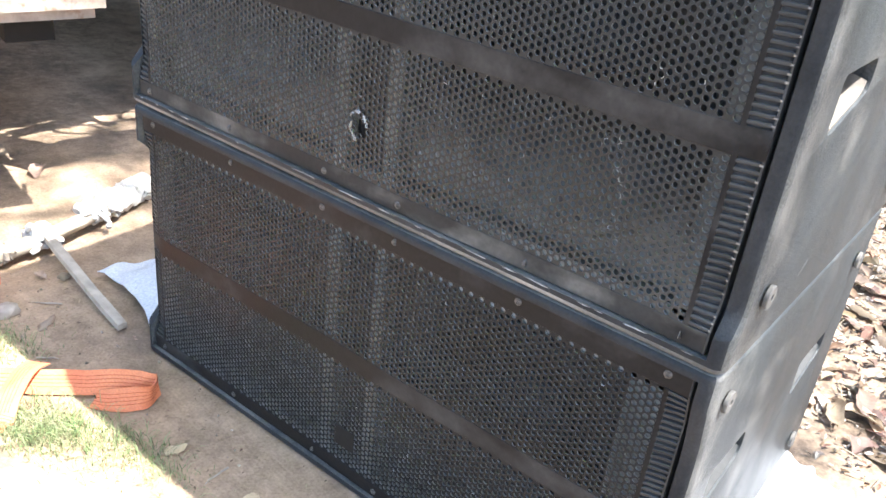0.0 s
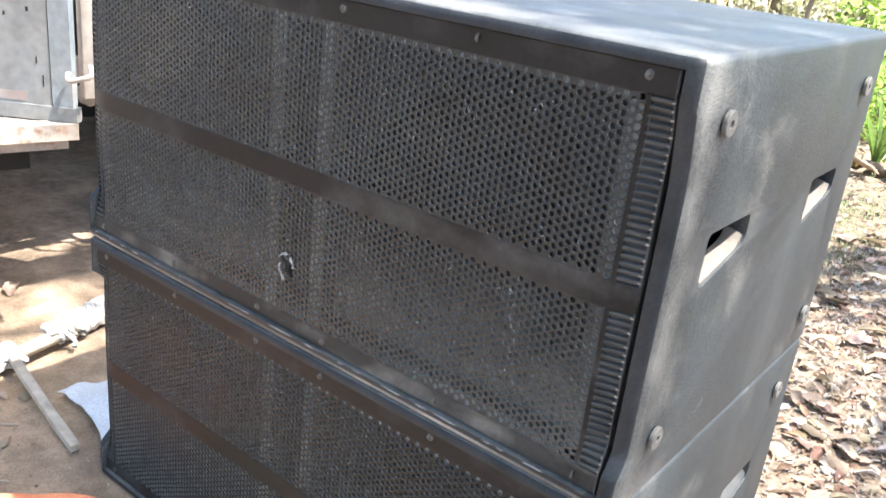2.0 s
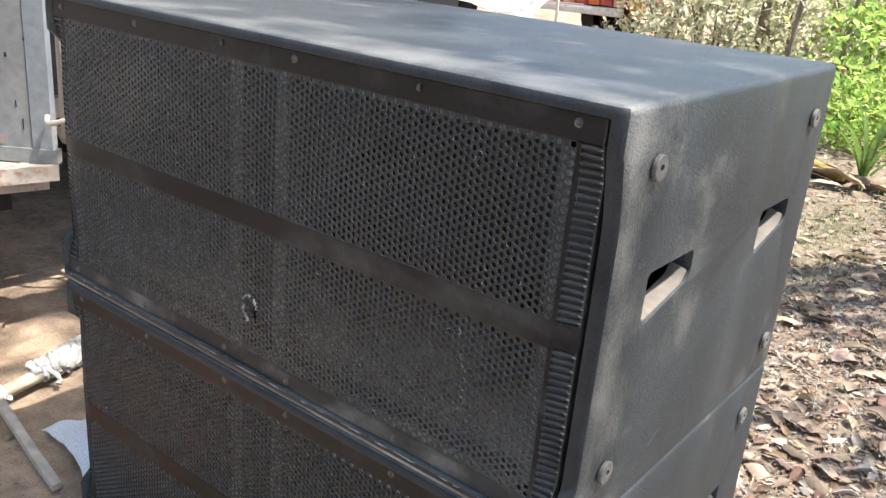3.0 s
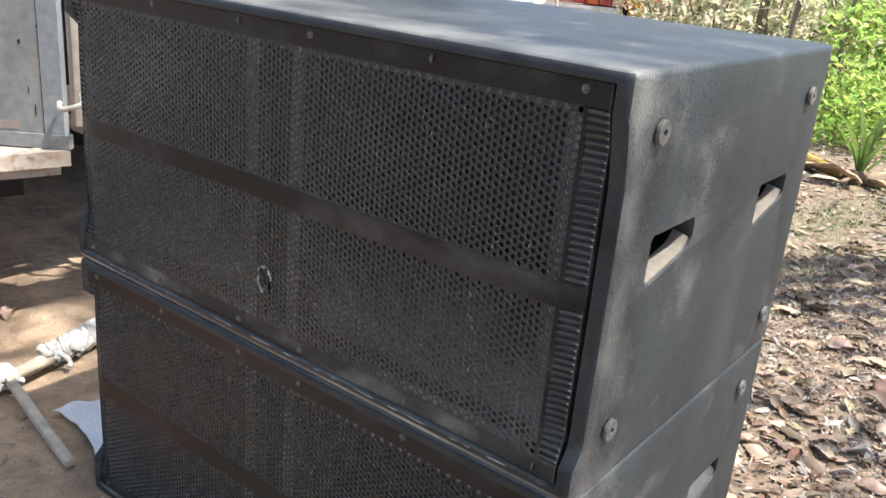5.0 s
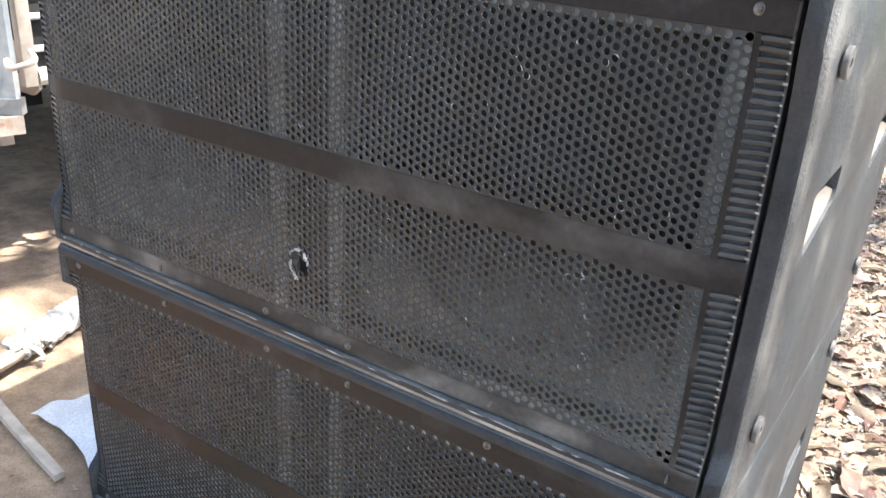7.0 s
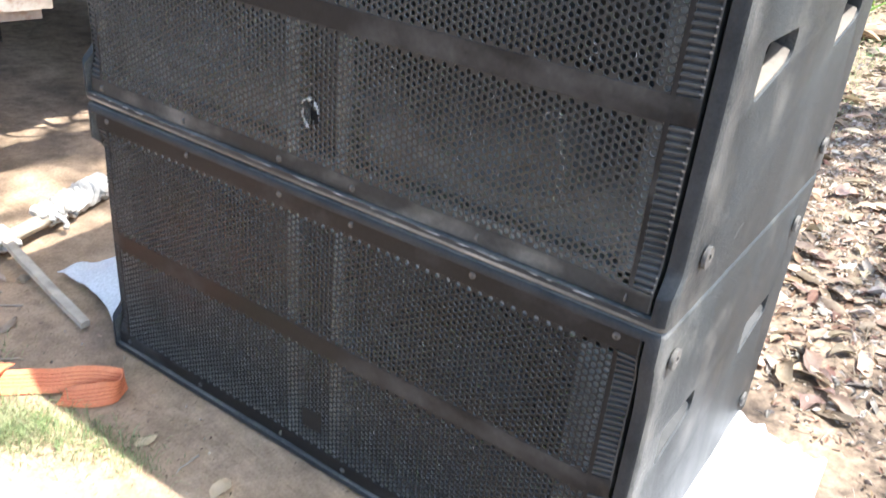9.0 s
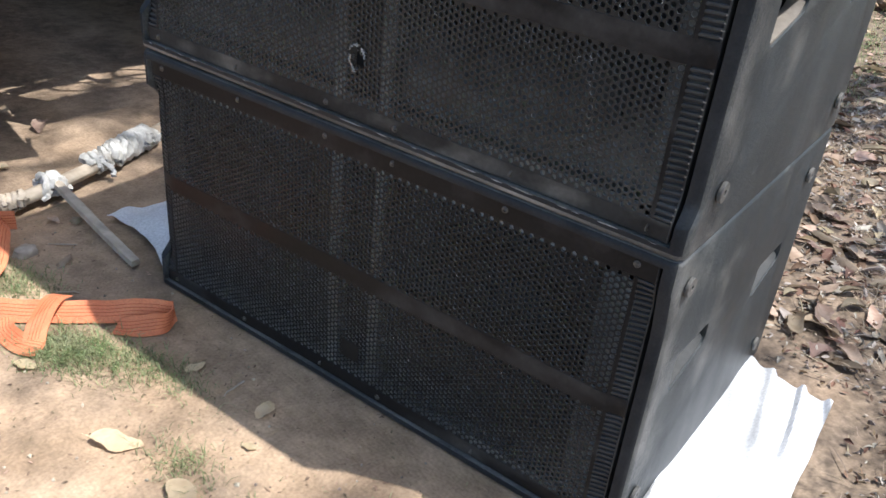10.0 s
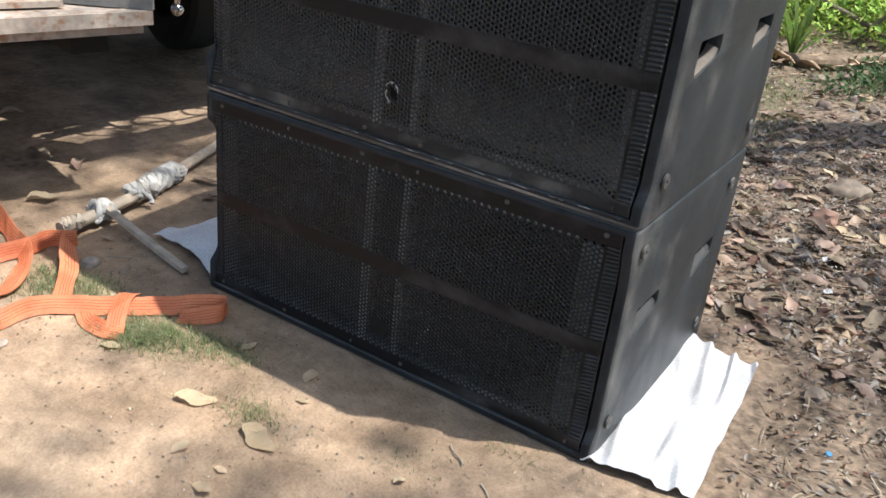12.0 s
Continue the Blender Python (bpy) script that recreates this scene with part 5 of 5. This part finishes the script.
# ---- the trees and bushes behind ----
def crown(center, size, count, leaf, material, seed, flat=0.0):
    """Leaves in clumps: an uneven cloud with gaps."""
    r0 = random.Random(seed)
    v, f = [], []
    clumps = []
    for _ in range(max(5, count // 60)):
        a, h = r0.uniform(0, 6.28), r0.uniform(-1, 1)
        r = r0.uniform(0.35, 1.0) * math.sqrt(max(0.05, 1 - h * h * 0.8))
        clumps.append(Vector((center[0] + size[0] * r * math.cos(a), center[1] + size[1] * r * math.sin(a), center[2] + size[2] * h)))
    for _ in range(count):
        c = r0.choice(clumps)
        s = leaf * r0.uniform(0.5, 1.3)
        p = c + Vector((r0.gauss(0, 1), r0.gauss(0, 1), r0.gauss(0, 0.8))) * leaf * 2.0
        if p.z < 0.02:
            p.z = 0.02 + r0.random() * 0.1
        m = Matrix.Translation(p) @ Euler((r0.uniform(-1, 1), r0.uniform(-1, 1), r0.uniform(0, 6.28))).to_matrix().to_4x4()
        n = len(v)
        v += [m @ Vector(q) for q in ((-s * 0.5, 0, 0), (-s * 0.1, s * 0.24, s * 0.06), (s * 0.55, 0, -s * 0.05), (-s * 0.1, -s * 0.24, s * 0.06))]
        f += [(n, n + 1, n + 2), (n, n + 2, n + 3)]
    return mesh_of("crown", v, f, material, False)


def bush(x, y, size, count, leaf, material, label, seed, name="bush", category="bush", trunk_r=0.02, lean=0.1, rise=0.0):
    r0 = random.Random(seed)
    t = thing(name, pose(x, y, height(x, y)), label, category)
    bm = bmesh.new()
    top = size[2] * 2 + rise
    for k in range(4):
        a = r0.uniform(0, 6.28)
        s = 0.15 if k == 0 else 0.7
        pts = [(0.04 * math.cos(a), 0.04 * math.sin(a), -0.05)]
        for q in (0.35, 0.7, 1.0):
            pts.append((size[0] * s * q * math.cos(a) + lean * q + r0.uniform(-.04, .04), size[1] * s * q * math.sin(a) + r0.uniform(-.04, .04), top * q * (0.95 if k == 0 else 0.75)))
        tube(bm, pts, [trunk_r, trunk_r * 0.8, trunk_r * 0.5, trunk_r * 0.25], 8, 0.08)
    part("trunk", bm, M_BARK, t)
    part("crown", crown((0, 0, size[2] + rise), size, count, leaf, material, seed), None, t)
    return t


for k, (x, y, sx, sy, sz, n) in enumerate(((-1.25, 8.1, 0.6, 0.6, 0.50, 1200), (-0.75, 7.8, 0.8, 0.6, 0.55, 1500), (0.35, 8.2, 0.9, 0.7, 0.65, 1500), (1.5, 8.0, 0.9, 0.7, 0.6, 1200),
                                           (-1.2, 9.2, 0.9, 0.6, 0.9, 1500), (0.1, 9.6, 1.0, 0.6, 0.9, 1300))):
    bush(x, y, (sx, sy, sz), n, 0.11, M_GREEN, "bright green leafy bush at the wood's edge", 100 + k)
for k, (x, y, w, n) in enumerate(((-1.45, 6.95, 0.40, 650), (-0.98, 6.40, 0.36, 650), (-0.50, 6.95, 0.42, 700), (-0.05, 6.50, 0.36, 600), (0.45, 6.8, 0.45, 600))):
    bush(x, y, (w, 0.30, 0.24), n, 0.075, M_GREEN, "low bright green undergrowth behind the stalks", 150 + k, "undergrowth", "bush", 0.008)
for k, (x, y, sx, sy, sz, n) in enumerate(((-2.6, 9.0, 0.7, 0.6, 0.75, 1500), (-3.5, 9.3, 0.8, 0.6, 0.8, 1700), (-4.4, 9.9, 0.8, 0.6, 0.85, 1500), (-2.2, 10.4, 1.0, 0.7, 1.1, 1500),
                                           (-3.4, 10.9, 1.1, 0.7, 1.2, 1500), (-5.0, 11.6, 1.2, 0.8, 1.2, 1400), (-0.6, 11.0, 1.2, 0.7, 1.2, 1200), (1.4, 10.6, 1.4, 0.8, 1.3, 1200), (-1.5, 9.7, 0.8, 0.5, 0.9, 900))):
    bush(x, y, (sx, sy, sz), n, 0.12, M_OLIVE, "dry dusty bush with pale leaves", 200 + k)
for k, (x, y, h, r) in enumerate(((-2.95, 9.1, 5.5, 0.055), (-2.35, 8.3, 4.5, 0.028), (-1.83, 8.15, 5.0, 0.030), (-4.1, 10.2, 6.0, 0.07), (0.6, 9.0, 5.5, 0.06), (-6.5, 12.5, 6.5, 0.09), (2.6, 9.5, 6.0, 0.08),
                                  (-0.4, 12.5, 7.0, 0.10), (-9.5, 12.5, 6.5, 0.1), (4.8, 8.0, 6.0, 0.09))):
    t = thing("tree", pose(x, y, 0), "slim tree with a thin crown at the wood's edge", "tree", "trees behind")
    r0 = random.Random(300 + k)
    pts = [(0, 0, -0.1)] + [(r0.uniform(-.06, .06) * q * 3 + 0.05 * q * h, r0.uniform(-.05, .05) * q * 3, h * q) for q in (0.2, 0.4, 0.6, 0.8, 1.0)]
    bm = tube(bmesh.new(), pts, [r, r * 0.92, r * 0.8, r * 0.6, r * 0.4, r * 0.15], 10, 0.06)
    for q in range(6):
        b = Vector(pts[2 + q % 3])
        a = r0.uniform(0, 6.28)
        tube(bm, [b, b + Vector((0.5 * math.cos(a), 0.5 * math.sin(a), 0.35)), b + Vector((1.1 * math.cos(a), 1.1 * math.sin(a), 0.9))], [r * 0.4, r * 0.25, r * 0.08], 7, 0.08)
    part("trunk", bm, M_BARK, t)
    part("crown", crown((0.2, 0, h * 0.82), (1.5, 1.4, h * 0.22), 200, 0.16, M_OLIVE if k % 2 else M_GREEN, 400 + k), None, t)


def shade_tree(x, y, crowns, label, seed, tall=4.0):
    """A tall tree out of view, added so that its boughs shade the place."""
    t = thing("tree", pose(x, y, 0), label, "tree", "trees around")
    r0 = random.Random(seed)
    bm = tube(bmesh.new(), [(0, 0, -0.1), (0.03, 0.02, 0.3 * tall), (-0.05, 0.05, 0.65 * tall), (0.0, 0.0, tall)], [0.17, 0.14, 0.12, 0.09], 14, 0.05)
    for cx, cy, cz, rx, ry, rz, n, leaf in crowns:
        d = Vector((cx - x, cy - y, cz))
        tube(bm, [(0, 0, 0.8 * tall), d * 0.5 + Vector((0, 0, 0.5 * tall)), d], [0.08, 0.05, 0.02], 9, 0.06)
    part("trunk", bm, M_BARK, t)
    for k, (cx, cy, cz, rx, ry, rz, n, leaf) in enumerate(crowns):
        part("crown", crown((cx - x, cy - y, cz), (rx, ry, rz), n, leaf, M_GREEN, seed + k), None, t)


shade_tree(5.2, 2.6, [(3.5, 3.7, 5.4, 1.5, 1.9, 0.8, 900, 0.15)], "tall unseen leafy tree added to shade the fallen leaves", 61)
shade_tree(4.6, -4.2, [(1.9, -2.3, 5.0, 2.3, 1.2, 0.7, 1800, 0.16), (-1.2, -3.4, 5.2, 1.6, 1.3, 0.7, 1200, 0.16)], "tall unseen leafy tree added to shade the open dirt", 71)


def over(x, y, h):
    """The place at height h whose shade falls on (x, y)."""
    return x + SUN_DIR.x / SUN_DIR.z * h, y + SUN_DIR.y / SUN_DIR.z * h, h


shade_tree(3.6, 6.4, [(*over(x, y, 7.0), rx, ry, 0.3, n, 0.07) for x, y, rx, ry, n in (
    (-2.22, 0.62, 0.06, 0.26, 420), (-1.95, 0.72, 0.10, 0.18, 220), (-1.88, 0.36, 0.10, 0.10, 80), (-2.05, 0.05, 0.16, 0.16, 130), (-1.75, -0.10, 0.10, 0.10, 50))], "tall unseen tree, thin leafy boughs added to dim the sun", 81, 6.0)
shade_tree(6.6, -1.4, [(*over(x, y, h), rx, ry, 0.4, n, 0.12) for x, y, h, rx, ry, n in (
    (-0.45, -0.95, 11.0, 0.50, 0.20, 170), (-0.08, -0.42, 11.5, 0.28, 0.20, 90), (-0.52, -0.55, 10.5, 0.20, 0.10, 60),
    (-2.05, -0.95, 11.0, 0.28, 0.22, 80), (0.35, -0.75, 11.0, 0.45, 0.30, 200), (0.42, 0.85, 11.0, 0.30, 0.45, 130))], "very tall unseen tree, thin high boughs added for soft shade", 91, 9.5)


def palm_seedling(x, y, label, seed, tall=0.55, count=9):
    t = thing("palm_seedling", pose(x, y, height(x, y)), label, "plant")
    r0 = random.Random(seed)
    for k in range(count):
        a = 6.28 * k / count + r0.uniform(-0.3, 0.3)
        reach, h, w = tall * r0.uniform(0.12, 0.48), tall * r0.uniform(0.5, 1.1), 0.017 * r0.uniform(0.7, 1.3)
        bm = bmesh.new()
        prev = None
        for q in range(8):
            u = q / 7
            p = Vector((math.cos(a) * reach * u ** 1.5, math.sin(a) * reach * u ** 1.5, h * (u - 0.25 * u ** 3)))
            ww = w * math.sin(math.pi * min(1, 0.12 + u * 0.88)) ** 0.7 + 0.003
            s = Vector((-math.sin(a), math.cos(a), 0)) * ww
            row = [bm.verts.new(p - s), bm.verts.new(p - Vector((0, 0, ww * 0.4))), bm.verts.new(p + s)]
            if prev:
                bm.faces.new((prev[0], prev[1], row[1], row[0])), bm.faces.new((prev[1], prev[2], row[2], row[1]))
            prev = row
        part("leaf", bm, M_PALM, t)
    return t


palm_seedling(-0.75, 5.12, "young green palm seedling with strap-like leaves", 5, 0.68, 13)


def log(points, radii, material, label, name="fallen_stalk"):
    bm = tube(bmesh.new(), [tuple(p) for p in smooth_line(points, 4)], [radii[0] + (radii[1] - radii[0]) * k / (4 * (len(points) - 1)) for k in range(4 * (len(points) - 1) + 1)], 10, 0.08)
    return tagged(part(name, bm, material), label, "stalk", "fallen palm stalks")


log([(-1.35, 5.55, 0.03), (-1.02, 5.20, 0.045), (-0.70, 5.10, 0.04), (-0.42, 5.32, 0.04)], (0.03, 0.05), M_LOG, "brown fallen palm stalk lying on the ground")
log([(-1.28, 5.36, 0.07), (-1.00, 5.12, 0.07), (-0.84, 5.05, 0.05)], (0.045, 0.02), M_YELLOW, "yellow palm stalk lying on the ground")
log([(-0.60, 5.16, 0.04), (-0.40, 5.45, 0.05), (-0.10, 6.05, 0.05)], (0.035, 0.055), M_LOG, "brown fallen palm stalk lying on the ground")
log([(-1.10, 6.60, 0.36), (-0.75, 6.60, 0.25), (-0.42, 6.60, 0.14), (-0.30, 6.62, 0.03)], (0.018, 0.026), M_BARK, "grey dead branch leaning among leaves", "dead_branch")
log([(-0.58, 6.60, -0.02), (-0.45, 6.60, 0.16), (-0.33, 6.65, 0.36), (-0.20, 6.70, 0.62)], (0.028, 0.018), M_BARK, "grey dead branch leaning among leaves", "dead_branch")


def husk(x, y, turn, length, width, seed, material, lift):
    """A split palm sheath: a long dry strip, cupped and curling."""
    v, f = [], []
    leaf_into(v, f, Matrix(), leaf_points(length, width, 0.7, 0.05, seed))
    low = min(p.z for p in v)
    ob = new("palm_husk", mesh_of("palm_husk", [p - Vector((0, 0, low)) for p in v], f, material))
    ob.matrix_world = pose(x, y, height(x, y) + lift, rng.uniform(-12, 12), rng.uniform(-3, 3), turn)
    solid_husk = ob.modifiers.new("thickness", "SOLIDIFY")
    solid_husk.thickness = 0.004
    return tagged(ob, "dry tan palm husk lying among leaves", "husk", "fallen palm husks")


for k in range(22):
    u = rng.random()
    x, y = -1.15 + 1.1 * u + rng.gauss(0, 0.05), 5.15 + 0.55 * max(0, u - 0.4) * 1.6 + rng.gauss(0, 0.13)
    husk(x, y, rng.choice((20, 35, 50, -15, 150)) + rng.uniform(-20, 20), rng.uniform(0.18, 0.6), rng.uniform(0.03, 0.085), 500 + k, rng.choice((M_LOG, M_HUSK, M_HUSK, M_PALEHUSK)), rng.uniform(0.0, 0.05))
for k, (x, y, w) in enumerate(((-0.20, 5.18, 0.22), (-0.20, 4.50, 0.16), (0.05, 5.0, 0.2))):
    bush(x, y, (w, w * 0.7, 0.05), 170, 0.06, M_DARKLEAF, "low dark green ground plant among leaves", 700 + k, "ground_plant", "plant", 0.006, 0.0)

# a red truck and a white tarpaulin far behind
far = thing("red_truck", pose(-6.6, 10.4, 0, 0, 0, 14), "faded red and orange truck parked far behind", "truck")
part("body", boxed(-2.6, 1.35, 0, 2.2, 0.55, 1.05, 0.02), M_RED, far)
part("side_board", boxed(-2.55, 1.3, 0.02, 2.15, 1.06, 2.2, 0.02), M_RED, far)
part("orange_rail", boxed(0.55, 1.45, -0.05, 0.02, 0.80, 0.98, 0.015), M_ORANGE, far, "yellow orange painted rail")
part("orange_post", boxed(1.30, 1.46, -0.06, 0.10, 0.45, 1.6, 0.015), M_ORANGE, far, "orange painted corner post")
for k in range(15):
    x = -1.35 + 0.185 * k
    part("board", boxed(x, x + 0.165, -0.045 - 0.006 * (k % 2), -0.012, 0.56, 1.04 + 0.01 * (k % 3), 0.006, 1), (M_RED, M_PINK, M_RED, M_ORANGERED)[k % 4], far)
part("orange_rail", boxed(-0.9, 1.45, -0.085, -0.055, 0.67, 0.77, 0.01), M_ORANGE, far, "yellow orange painted rail")
part("bumper", boxed(-2.6, 1.2, -0.04, 0.06, 0.42, 0.54, 0.015), M_TARP, far, "white painted underrun bar")
for x in (-1.6, 0.95):
    w = wheel("wheel", 0, 0, 0.42, 0.25, 0, far)
    w.matrix_basis = pose(x, 0.3, 0.40, 90)
bm = bmesh.new()
prev = None
for k in range(13):
    u = k / 12
    row = [bm.verts.new((-6.9 + 1.25 * u, 8.6 + 0.9 * (1 - q / 6) + 0.05 * math.sin(q), (0.55 + 0.75 * (1 - q / 6)) * (1 - 0.25 * u) + 0.03 * noise.noise((u * 6, q * 0.8, 2)))) for q in range(7)]
    if prev:
        for q in range(6):
            bm.faces.new((prev[q], row[q], row[q + 1], prev[q + 1]))
    prev = row
geom = bmesh.ops.extrude_face_region(bm, geom=list(bm.faces))
bmesh.ops.translate(bm, vec=(0, 0.010, -0.008), verts=[g for g in geom["geom"] if isinstance(g, bmesh.types.BMVert)])
for k in range(3):
    tube(bm, [(-6.8 + 0.5 * k, 9.48, -0.05), (-6.8 + 0.5 * k, 9.48, 0.98)], 0.02, 8)
bmesh.ops.recalc_face_normals(bm, faces=bm.faces)
tagged(part("tarpaulin", bm, M_TARP), "white tarpaulin hung on short posts", "tarpaulin")
